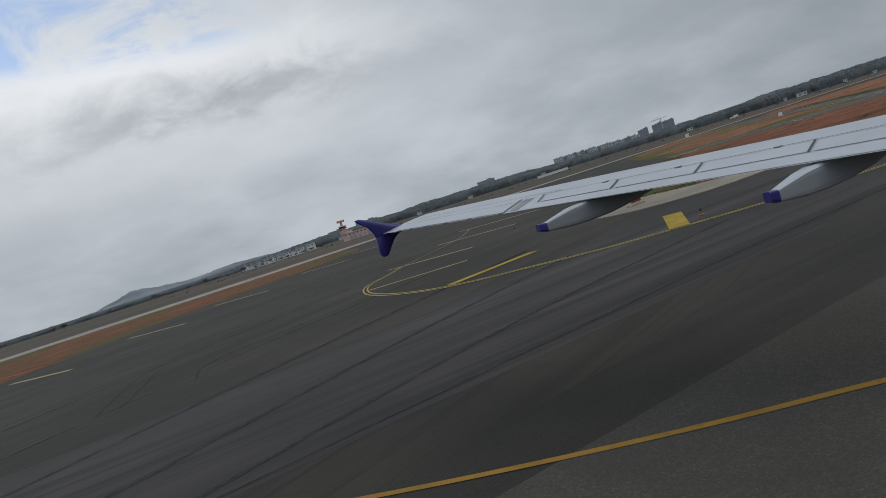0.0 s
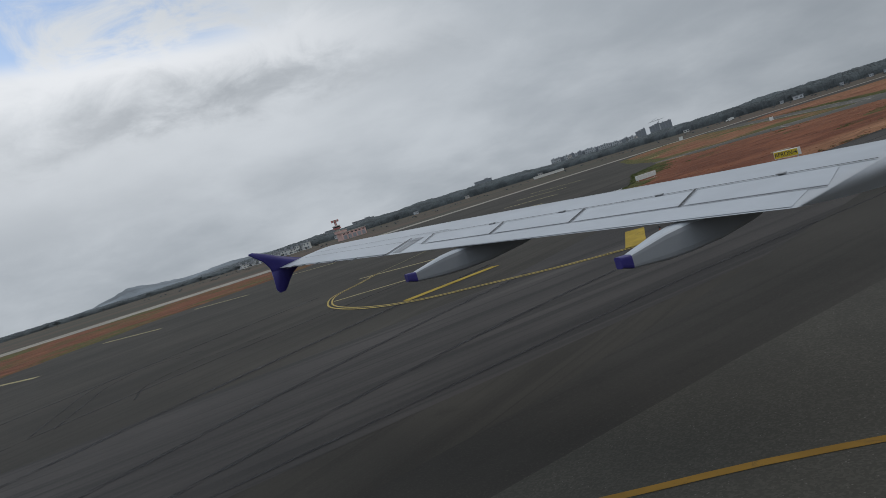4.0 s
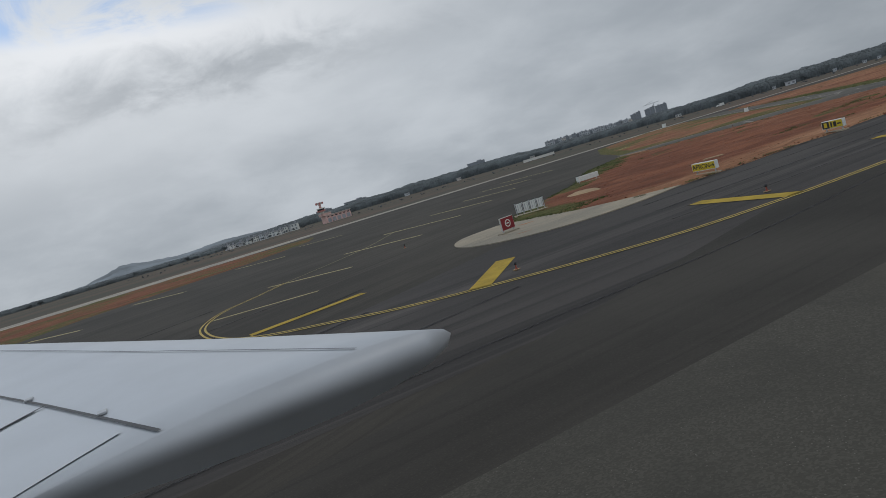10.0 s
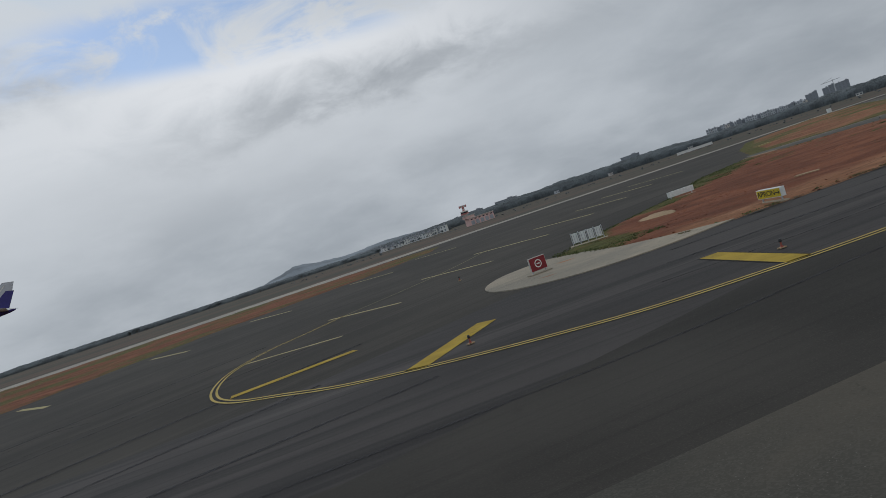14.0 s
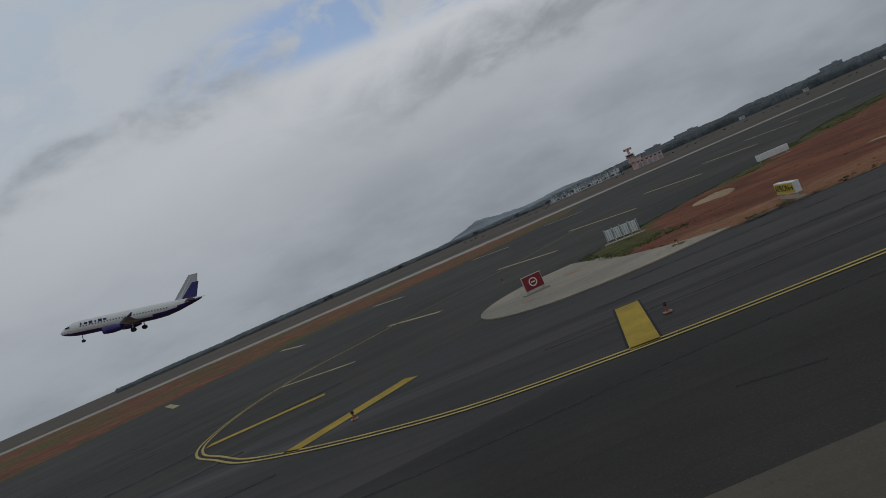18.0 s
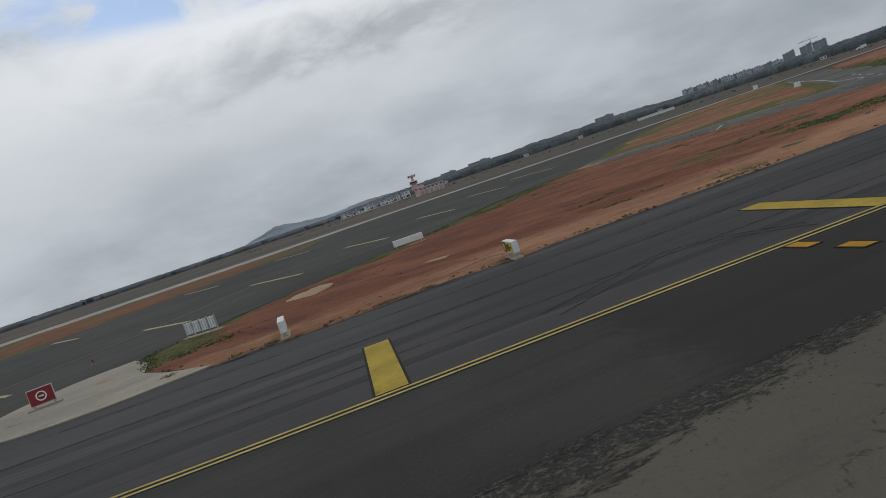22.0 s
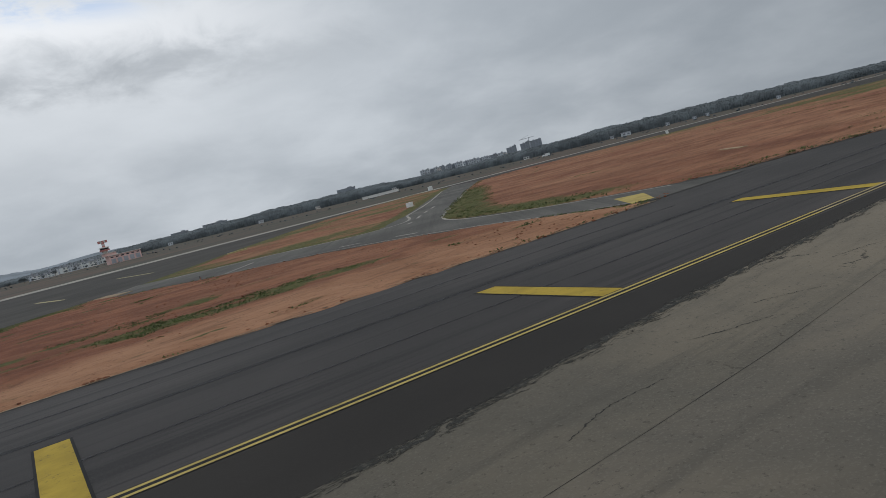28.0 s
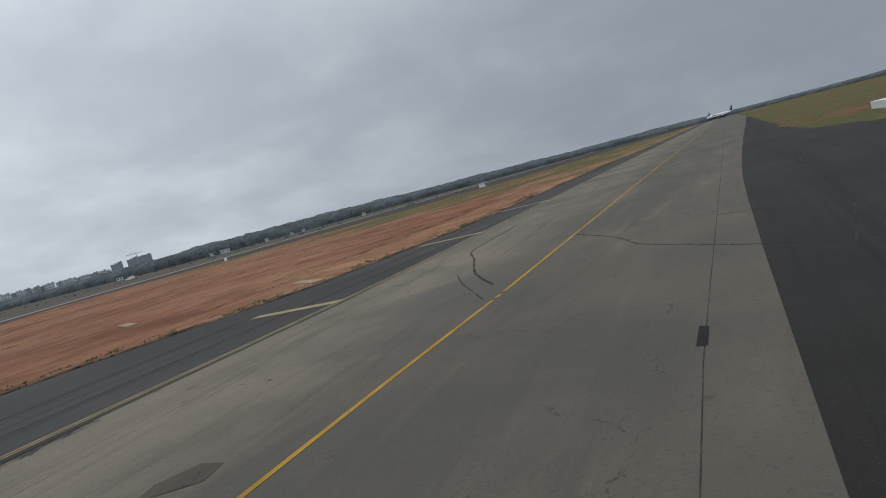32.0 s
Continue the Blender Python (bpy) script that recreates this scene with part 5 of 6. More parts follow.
def build_signs():
    a = sign_box("direction_sign", "yellow airfield sign with black apron lettering", (36.30, 32.95, 0), 4, 1.9, 0.52, 0.30, "sign_yellow")
    text_on(a, "APRON", 0.42, -0.17, 0.17, 0.55, "black")
    b = bmesh.new()
    box(b, (-0.168, -0.70, 0.55), (0.012, 0.28, 0.06))
    loft(b, [[(-0.162, -0.78, 0.67), (-0.162, -0.88, 0.55), (-0.162, -0.78, 0.43)], [(-0.174, -0.78, 0.67), (-0.174, -0.88, 0.55), (-0.174, -0.78, 0.43)]])
    part("arrow", b, M["black"], a, "black arrow")
    s = sign_box("direction_sign", "yellow and black airfield location sign", (46.95, 31.90, 0), 0, 1.6, 0.54, 0.30, "sign_yellow")
    b = bmesh.new()
    box(b, (-0.158, 0.48, 0.56), (0.016, 0.54, 0.47))
    part("location_panel", b, M["black"], s, "black location panel")
    bars(s, [(0.48, 0.56, 0.22, 0.32)], 0.318, "sign_yellow", "letter_bar", "yellow bar of the lettering")
    bars(s, [(0.05, 0.56, 0.11, 0.32), (-0.22, 0.56, 0.22, 0.32), (-0.53, 0.56, 0.26, 0.09)], 0.30, "black", "letter_bar", "black bar of the lettering")
    r = thing("no_entry_sign", "red no entry sign with white ring", "sign", (24.02, 37.72, 0.05), 105)
    b = bmesh.new()
    box(b, (0, 0, 0.04), (0.5, 1.5, 0.08), 0, 0.02)
    part("base_slab", b, M["pale_concrete"], r)
    b = bmesh.new()
    box(b, (-0.045, 0, 0.60), (0.12, 1.14, 0.82), 0, 0.02)
    part("cabinet", b, M["plaster"], r, "pale rim of the sign cabinet")
    b = bmesh.new()
    box(b, (-0.116, 0, 0.60), (0.012, 1.07, 0.75))
    part("face", b, M["red"], r, "dark red sign face")
    for y in (-0.45, 0.45):
        b = bmesh.new()
        tube(b, (0, y, 0.06), (0, y, 0.22), 0.05, 0.04, 8)
        part("leg", b, M["steel"], r)
    b = bmesh.new()
    ring = []
    for k in range(32):
        t = 2 * math.pi * k / 32
        ring.append([b.verts.new((-0.128, q * math.cos(t), 0.60 + q * math.sin(t))) for q in (0.18, 0.24)])
    for k in range(32):
        b.faces.new((ring[k][0], ring[k][1], ring[(k + 1) % 32][1], ring[(k + 1) % 32][0]))
    part("ring", b, M["white"], r, "white ring")
    b = bmesh.new()
    box(b, (-0.128, 0, 0.60), (0.012, 0.22, 0.065))
    part("bar", b, M["white"], r, "white bar")
    # the back of a long sign: four white panels between posts
    g = thing("panel_sign", "back of a long sign with four white panels", "sign", (30.35, 45.6, 0), 66)
    b = bmesh.new()
    box(b, (0.1, 0, 0.08), (0.7, 2.7, 0.12), 0, 0.02)
    part("base_slab", b, M["pale_concrete"], g, "pale concrete base slab")
    for k in range(4):
        b = bmesh.new()
        box(b, (0, -0.84 + 0.56 * k, 0.66), (0.08, 0.42, 0.70), 0, 0.015)
        part("panel", b, M["white"], g)
        for q in (-0.12, 0.08):
            b = bmesh.new()
            box(b, (-0.048, -0.84 + 0.56 * k + q, 0.66), (0.02, 0.025, 0.60), 0, 0.004)
            part("rib", b, M["plaster_grey"], g, "grey stiffening rib")
    for k in range(5):
        b = bmesh.new()
        box(b, (0.03, -1.12 + 0.56 * k, 0.60), (0.10, 0.055, 0.96), 0, 0.01)
        part("post", b, M["steel"], g, "grey steel post")
    for z in (0.33, 0.99):
        b = bmesh.new()
        box(b, (0.05, 0, z), (0.05, 2.3, 0.05), 0, 0.01)
        part("rail", b, M["steel"], g)
    sign_box("sign_cabinet", "long white sign cabinet seen from behind", (45.5, 59.4, 0), 90, 2.6, 0.52, 0.35, None)
    for x, y, kx in ((27.66, 20.57, 0), (16.78, 23.63, 1), (63.7, 20.74, 2), (21.63, 51.82, 3), (81.06, 73.76, 4)):
        e = thing("edge_light", "small elevated taxiway edge light on a worn base", "light", (x, y, 0.018 if kx < 3 else 0.004 if kx == 3 else 0.03), 20 * kx, group="taxiway edge lights")
        b = bmesh.new()
        box(b, (0, 0, 0.02), (0.27, 0.20, 0.04), 0, 0.012)
        part("base", b, M["sandy_concrete"], e, "worn sandy base plate")
        b = bmesh.new()
        tube(b, (0, 0, 0.04), (0, 0, 0.07), 0.07, 0.06, 12)
        tube(b, (0, 0, 0.07), (0, 0, 0.22), 0.035, 0.03, 10)
        part("stem", b, M["faded_red"], e, "faded red stem")
        b = bmesh.new()
        tube(b, (0, 0, 0.22), (0, 0, 0.26), 0.05, 0.075, 12)
        tube(b, (0, 0, 0.26), (0, 0, 0.33), 0.06, 0.04, 12)
        part("lamp", b, M["black"], e, "dark lamp head")


build_signs()


def white_box(name, label, at, size, turn, category):
    t = thing(name, label, category, at, turn)
    b = bmesh.new()
    box(b, (0, 0, size[2] / 2 + 0.12), size, 0, 0.04)
    part("body", b, M["white"], t)
    b = bmesh.new()
    box(b, (0, 0, 0.06), (size[0] + 0.4, size[1] + 0.4, 0.14))
    part("base_slab", b, M["pale_concrete"], t)
    return t


white_box("equipment_box", "white equipment box beside the runway", (126, 113, 0.0), (1.5, 0.8, 0.8), 40, "box")
white_box("equipment_box", "white equipment cabinet on the grass strip", (184.5, 207.0, 0.02), (1.4, 0.9, 1.4), 20, "box")
white_box("marker_board", "pale marker board in the verge", (238.6, 150.7, 0.02), (0.3, 0.9, 1.0), 0, "board")
white_box("equipment_box", "white equipment box near the taxiway", (187.6, -12.64, 0.05), (6.0, 1.4, 0.9), 10, "box")
for q in ((94.5, 117.0), (96.3, 118.0)):
    b = bmesh.new()
    flat(b, [(q[0] - 0.8, q[1] - 0.3), (q[0] + 0.8, q[1] - 0.4), (q[0] + 0.9, q[1] + 0.3), (q[0] - 0.7, q[1] + 0.4)], 0.3, 0.25)
    solid("paint_stone", b, M["dull_yellow"], "pale yellow concrete stone in the soil", "stone", group="pale yellow stones")


def build_van(at, turn):
    v = thing("van", "white van at the far end of the runway", "vehicle", at, turn)
    b = bmesh.new()
    prof = [(-2.4, 0.4), (2.4, 0.4), (2.45, 1.0), (1.6, 1.2), (1.0, 1.95), (-2.3, 2.05), (-2.45, 1.2)]
    loft(b, [[(x, -0.95, z) for x, z in prof], [(x, 0.95, z) for x, z in prof]])
    part("body", b, M["white"], v)
    b = bmesh.new()
    box(b, (1.0, 0, 1.58), (0.9, 1.96, 0.4))
    part("windows", b, M["glass"], v)
    for x in (-1.5, 1.5):
        for y in (-0.85, 0.85):
            b = bmesh.new()
            tube(b, (x, y - 0.12, 0.34), (x, y + 0.12, 0.34), 0.34, None, 16)
            part("wheel", b, M["rubber"], v)


build_van((345, 338, -0.05), 150)

# ---- buildings ----


def build_control_building():
    h = thing("fire_station", "pale pink airfield building with a striped watch tower", "building", (103, 430, -0.06), 8)

    def block(name, mat, label, c, size, bevel=0.0):
        b = bmesh.new()
        box(b, c, size, 0, bevel)
        return part(name, b, M[mat], h, label)
    block("wall", "pink", "pale pink plastered wall", (4, 0, 2.3), (17, 9, 4.6))
    block("roof", "plaster", "pale roof edge", (4, 0, 4.78), (17.7, 9.7, 0.36), 0.05)
    for k in range(5):
        block("garage_door", "plaster_grey", "dull grey garage door", (-2.6 + 3.3 * k, -4.52, 1.5), (2.3, 0.12, 2.6))
    for k in range(6):
        block("window", "glass", "", (-3 + 2.8 * k, -4.52, 3.7), (1.4, 0.1, 0.6))
    block("upper_storey", "pink", "pink upper storey", (-3.0, 0, 5.7), (6.4, 6, 1.6))
    block("upper_roof", "plaster", "pale roof edge", (-3.0, 0, 6.6), (7.0, 6.6, 0.3))
    octagon = [math.pi / 4 * (k + 0.5) for k in range(8)]
    rings = (("tower_shaft", "plaster", "pale tower shaft", ((6.7, 1.5), (8.2, 1.5))), ("cab_floor", "hazy_red", "red band below the cab", ((8.0, 2.6), (8.9, 2.8))), ("cab_glass", "glass", "dark cab windows", ((8.9, 2.2), (9.7, 2.4))), ("cab_roof", "plaster", "pale cab roof", ((9.7, 2.8), (10.1, 2.8), (10.4, 1.4))), ("mast", "hazy_red", "red mast section", ((10.4, 0.8), (11.2, 0.8))), ("mast_band", "plaster", "white mast section", ((11.2, 0.8), (11.9, 0.8))), ("mast_head", "hazy_red", "red mast section", ((11.9, 0.8), (12.6, 0.8))))
    for nm, mt, lab, prof in rings:
        b = bmesh.new()
        loft(b, [[(-4.6 + r * math.cos(a), r * math.sin(a), z) for a in octagon] for z, r in prof])
        part(nm, b, M[mt], h, lab)
    for k in range(5):
        block("radar_panel", "hazy_red" if k % 2 == 0 else "plaster", "red panel of the radar antenna" if k % 2 == 0 else "white panel of the radar antenna", (-6.6 + 1.0 * k, 0, 13.3), (0.99, 1.0, 1.4), 0.08)


build_control_building()


def build_house(at, size, turn, wallmat, label, floors=2, category="house", group="houses beyond the airfield", pane="glass"):
    h = thing("house", label, category, at, turn, group=group)
    w, d, t = size
    b = bmesh.new()
    box(b, (0, 0, t / 2), (w, d, t))
    wall = part("wall", b, M[wallmat], h)
    b = bmesh.new()
    box(b, (0, 0, t + 0.25), (w + 0.6, d + 0.6, 0.5))
    if floors > 1:
        box(b, (w * 0.2, 0, t + 1.2), (w * 0.25, d * 0.4, 1.8))
    part("roof", b, M["plaster_grey"], h)
    cols = max(2, int(w / 4.5))
    for f in range(floors):
        for c in range(cols):
            b = bmesh.new()
            box(b, (-w / 2 + (c + 0.5) * w / cols, -d / 2 - 0.03, (f + 0.55) * t / floors), (w / cols * 0.5, 0.12, t / floors * 0.5))
            part("window", b, M[pane], h)
    return h


def place(az, dist):
    return (30 + dist * math.cos(radians(az)), dist * math.sin(radians(az)), -0.06)


def build_town():
    rng = random.Random(12)
    # tall blocks and the crane
    for az, w, h in ((51.98, 11, 24), (51.58, 8, 26), (50.86, 10, 25.5), (50.45, 9, 27.5), (50.05, 9, 26.5), (49.6, 12, 27)):
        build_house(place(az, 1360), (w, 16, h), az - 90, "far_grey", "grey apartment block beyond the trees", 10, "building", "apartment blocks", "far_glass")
    for k in range(30):
        az = 52.4 + 0.235 * k + rng.uniform(-0.08, 0.08)
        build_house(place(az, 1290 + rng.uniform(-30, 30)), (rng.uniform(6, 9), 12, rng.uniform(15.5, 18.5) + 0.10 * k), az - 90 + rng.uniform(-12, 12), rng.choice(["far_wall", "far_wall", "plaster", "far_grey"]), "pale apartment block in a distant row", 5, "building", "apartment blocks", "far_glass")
    for k in range(4):
        az = 62.5 + 5.1 * k + rng.uniform(-1.5, 1.5)
        build_house(place(az, rng.uniform(870, 880) if az < 64 else rng.uniform(885, 897)), (rng.uniform(4.0, 6.5), 5, rng.uniform(3.0, 4.4)), az - 90 + rng.uniform(-30, 30), rng.choice(["far_wall", "plaster", "far_wall"]), "small pale house among distant trees", 1, pane="far_glass")
    for k in range(16):
        az = 82.3 + 0.36 * k + rng.uniform(-0.12, 0.12)
        build_house(place(az, rng.uniform(640, 690)), (rng.uniform(3.0, 7.0), 6, rng.uniform(3.6, 6.8) - 0.12 * k), az - 90 + rng.uniform(-30, 30), rng.choice(["far_wall", "white", "white"]), "small white house of the far town", 2, pane="far_glass")
    # flat-roofed blocks that rise out of the belt of trees
    for az, w, h in ((65.4, 30, 20.2), (78.7, 26, 15.2), (76.0, 38, 16.6)):
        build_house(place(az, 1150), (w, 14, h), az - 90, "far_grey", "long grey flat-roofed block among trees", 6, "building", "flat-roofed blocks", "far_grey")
    for az in (42.6, 38.5, 36.6, 35.7, 31.0):
        build_house(place(az, 588), (rng.uniform(1.8, 3.0), 2.5, rng.uniform(1.3, 2.0)), az - 90, "far_wall", "tiny pale house at the foot of the woods", 1, pane="far_glass")
    build_house((454, 497, -0.06), (5.0, 2.4, 2.0), -40, "white", "white hut at the far edge of the field", 1)
    b = bmesh.new()
    box(b, (0, 0, 1.0), (45, 0.5, 2.0), 0, 0.04)
    box(b, (0, 0, 2.08), (45.3, 0.8, 0.16), 0, 0.02)
    w = thing("boundary_wall", "long low white wall below the woods", "wall", (316.5, 521.5, -0.06), 21.3)
    part("wall", b, M["white"], w)
    for az in (41.5,):
        build_house(place(az, 575), (6.5, 5, 2.4), az - 80, "far_wall", "small pale hut below the woods", 1, pane="far_glass")
    build_house((391, 133, -0.05), (3.5, 3, 2.0), 15, "white", "white hut beside the runway", 1)
    c = thing("tower_crane", "thin tower crane above the apartment blocks", "crane", place(50.3, 1340))
    b = bmesh.new()
    tube(b, (0, 0, 0), (0, 0, 35), 0.6, 0.5, 6)
    part("mast", b, M["steel"], c)
    b = bmesh.new()
    tube(b, (-17, 8, 33), (10, -5, 34), 0.4, 0.35, 6)
    tube(b, (0, 0, 38), (-14, 6.6, 33.3), 0.2, None, 5)
    part("jib", b, M["steel"], c)


build_town()

# ---- woods, hills, single trees ----


def ico():
    b = bmesh.new()
    bmesh.ops.create_icosphere(b, subdivisions=1, radius=1.0)
    v = np.array([q.co[:] for q in b.verts])
    f = np.array([[q.index for q in p.verts] for p in b.faces])
    b.free()
    return v, f


def clump_mesh(name, centres, radii, seed, material, squash=0.8):
    """Many small jittered clumps of leaves in one mesh."""
    rng = np.random.RandomState(seed)
    v, f = ico()
    n = len(centres)
    V = v[None] * (1 + rng.uniform(-0.3, 0.3, (n, len(v), 1))) * radii[:, None, None]
    V[:, :, 2] *= squash
    V = V + centres[:, None, :]
    F = f[None] + (np.arange(n) * len(v))[:, None, None]
    me = bpy.data.meshes.new(name)
    me.from_pydata(V.reshape(-1, 3).tolist(), [], F.reshape(-1, 3).tolist())
    me.materials.append(material)
    me.polygons.foreach_set("use_smooth", [True] * len(me.polygons))
    return new(name, me)


def build_woods():
    rng = np.random.RandomState(5)
    azs = [-30, -6, -2, 4, 8, 17, 25, 32, 38, 43, 47, 50, 55, 60, 63, 66, 70, 76, 80, 85, 89, 92, 96, 104, 112, 126]
    hts = [8, 6, 4.5, 7, 8.5, 9.3, 10.4, 11.5, 12.2, 11.8, 11.2, 10.6, 11, 12, 15.5, 17.5, 16.5, 15.5, 13.5, 10, 7, 6.6, 6.8, 6.6, 7.0, 6.2]
    dst = [760, 760, 900, 1000, 950, 850, 760, 700, 640, 600, 610, 700, 820, 880, 900, 910, 920, 920, 920, 900, 880, 900, 900, 900, 900, 900]
    # one rolling canopy, front wall and rising roof, with leaf clumps set into it
    cols, prof = 4600, ((0, 0.0), (1, 0.30), (4, 0.52), (10, 0.66), (20, 0.80), (32, 0.91), (46, 1.0), (70, 0.75), (90, 0.0))
    az = np.linspace(-30, 125, cols)
    d0, h0 = np.interp(az, azs, dst), np.interp(az, azs, hts)
    rows = []
    for q, s in prof:
        w = value_noise(az * 1.0, np.full(cols, q / 7.0), 2.3, 51) * 0.10 + value_noise(az * 1.0, np.full(cols, q / 4.0), 0.33, 52) * 0.045
        z = h0 * s * (0.86 + w) + rng.uniform(-0.35, 0.35, cols) * (0 < s)
        d = d0 + q + rng.uniform(-0.9, 0.9, cols)
        rows.append(np.stack([30 + d * np.cos(np.radians(az)), d * np.sin(np.radians(az)), np.maximum(z, -0.1)], 1))
    G = np.stack(rows)
    k = len(prof)
    a, b = np.meshgrid(np.arange(k - 1), np.arange(cols - 1), indexing="ij")
    p = (a * cols + b).ravel()
    me = bpy.data.meshes.new("woods_canopy")
    me.from_pydata(G.reshape(-1, 3).tolist(), [], np.stack([p, p + 1, p + cols + 1, p + cols], 1).tolist())
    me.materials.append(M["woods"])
    me.polygons.foreach_set("use_smooth", [True] * len(me.polygons))
    ob = new("woods_canopy", me)
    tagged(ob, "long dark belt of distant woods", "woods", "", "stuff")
    n = 42000
    r, c = rng.randint(1, 7, n), rng.randint(0, cols - 1, n)
    u = rng.rand(n, 1)
    C = G[r - 1, c] * u + G[r, c] * (1 - u)
    C[:, 2] += rng.uniform(-0.35, 0.15, n)
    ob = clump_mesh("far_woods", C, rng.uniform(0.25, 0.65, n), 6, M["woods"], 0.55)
    tagged(ob, "leafy tops of the distant woods", "woods", "", "stuff")
    # scrub along the far side of the airfield
    n = 260
    a = np.radians(rng.uniform(20, 96, n))
    d = rng.uniform(420, 560, n)
    cen = np.stack([30 + d * np.cos(a), d * np.sin(a), np.full(n, 0.3)], 1)
    ob = clump_mesh("far_scrub", cen, rng.uniform(0.35, 0.9, n), 7, M["woods"], 0.45)
    tagged(ob, "low dark scrub on the far field", "scrub", "", "stuff")


build_woods()


def build_tree(at, height, seed):
    rng = np.random.RandomState(seed)
    t = thing("tree", "small dark tree standing alone on the plain", "tree", at, group="lone trees on the plain")
    b = bmesh.new()
    tube(b, (0, 0, 0), (0.1, 0, height * 0.55), height * 0.04, height * 0.025, 8)
    for k in range(4):
        a = k * 1.7 + rng.rand()
        tube(b, (0.08, 0, height * (0.3 + 0.05 * k)), (math.cos(a) * height * 0.25, math.sin(a) * height * 0.25, height * 0.66), height * 0.018, height * 0.008, 6)
    part("trunk", b, M["bark"], t)
    # a few uneven boughs, each a loose cluster of small leaf clumps
    boughs = np.stack([rng.normal(0, 0.22, 6), rng.normal(0, 0.22, 6), rng.uniform(0.48, 0.88, 6)], 1)
    n = 150
    c = (boughs[rng.randint(0, 6, n)] + rng.normal(0, 1, (n, 3)) * np.array([0.13, 0.13, 0.085])) * height
    c[:, 2] = np.clip(c[:, 2], 0.3 * height, 1.02 * height)
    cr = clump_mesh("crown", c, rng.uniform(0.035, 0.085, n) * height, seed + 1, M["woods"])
    cr.parent = t


for k, (az, d, h) in enumerate(((98.1, 700, 6.5), (99.9, 640, 5.0), (101.6, 620, 7.5), (102.4, 610, 6), (94.5, 760, 8), (93.7, 800, 6), (92.1, 740, 5), (90.9, 700, 7), (90.1, 710, 6), (107.0, 680, 5.5), (107.7, 640, 8.0), (108.2, 650, 7.0), (114.3, 700, 5.0), (119.0, 700, 3.5), (88.1, 640, 7.5), (86.0, 620, 6.5), (82.6, 612, 3.6), (83.3, 606, 4.2), (83.9, 618, 3.2), (84.6, 610, 4.4), (85.2, 604, 3.4), (86.7, 612, 4.0), (87.3, 606, 3.3), (88.9, 615, 4.2), (81.9, 560, 5.0), (89.5, 620, 3.6))):
    build_tree(place(az, d), h * 0.68, 40 + k)


def build_hills():
    azs = [77.6, 81.6, 83.6, 86.6, 88.1, 89.6, 92.1, 93.2, 93.8, 95.1, 96.6, 98.1, 100.6, 102.6, 104.6, 107.1, 109.6, 113.6]
    els = [0.15, 0.3, 0.45, 0.60, 0.45, 0.38, 0.62, 0.84, 0.92, 0.55, 0.18, 0.06, 0.04, 0.03, 0.04, 0.05, 0.03, 0.02]
    rng = np.random.RandomState(3)
    b = bmesh.new()
    rows = []
    for k in range(140):
        az = 75.6 + 40 * k / 139
        el = np.interp(az, azs, els) * 0.93 + rng.uniform(-0.03, 0.03)
        d = 3300
        h = d * math.tan(radians(max(el, 0.01))) + 4
        a = radians(az)
        rows.append([b.verts.new((30 + (d + q) * math.cos(a), (d + q) * math.sin(a), z)) for q, z in ((-420, -0.5), (-260, h * 0.32 + rng.uniform(-2, 2)), (-110, h * 0.74 + rng.uniform(-2, 2)), (0, h), (300, -0.5))])
    for p, q in zip(rows, rows[1:]):
        for i in range(4):
            b.faces.new((p[i], q[i], q[i + 1], p[i + 1]))
    bmesh.ops.recalc_face_normals(b, faces=b.faces[:])
    solid("hills", b, M["hill"], "hills on the horizon, coloured blue-grey by painted-in haze", "hills", "structure", True)


build_hills()

# ---- grass and clods in the soil ----


def blade_mesh(name, pts, seed, label, lo=0.10, hi=0.32, per=5, leaf="grass"):
    rng = np.random.RandomState(seed)
    n = len(pts) * per
    base = np.repeat(pts, per, 0) + np.concatenate([rng.normal(0, 0.12, (n, 2)), np.zeros((n, 1))], 1)
    a = rng.uniform(0, 2 * math.pi, n)
    h = rng.uniform(lo, hi, n)
    w = rng.uniform(0.012, 0.03, n) * 2
    side = np.stack([np.cos(a), np.sin(a), np.zeros(n)], 1) * w[:, None]
    lean = np.stack([rng.normal(0, 0.5, n) * h, rng.normal(0, 0.5, n) * h, h], 1)
    V = np.stack([base - side, base + side, base + lean], 1).reshape(-1, 3)
    F = np.arange(3 * n).reshape(-1, 3)
    me = bpy.data.meshes.new(name)
    me.from_pydata(V.tolist(), [], F.tolist())
    me.materials.append(M[leaf])
    return tagged(new(name, me), label, "grass", "", "stuff")


def scatter(poly, n, seed, paint, limit, need="grass"):
    rng = np.random.RandomState(seed)
    xs, ys = [p[0] for p in poly], [p[1] for p in poly]
    X, Y = rng.uniform(min(xs), min(max(xs), 190), n), rng.uniform(min(ys), max(ys), n)
    sd = signed_distance(X, Y, poly)
    g, t = paint(X, Y, sd)
    ok = (sd > 0.0) & ((g > limit) if need == "grass" else (g < limit))
    return np.stack([X[ok], Y[ok], np.full(ok.sum(), 0.05)], 1)


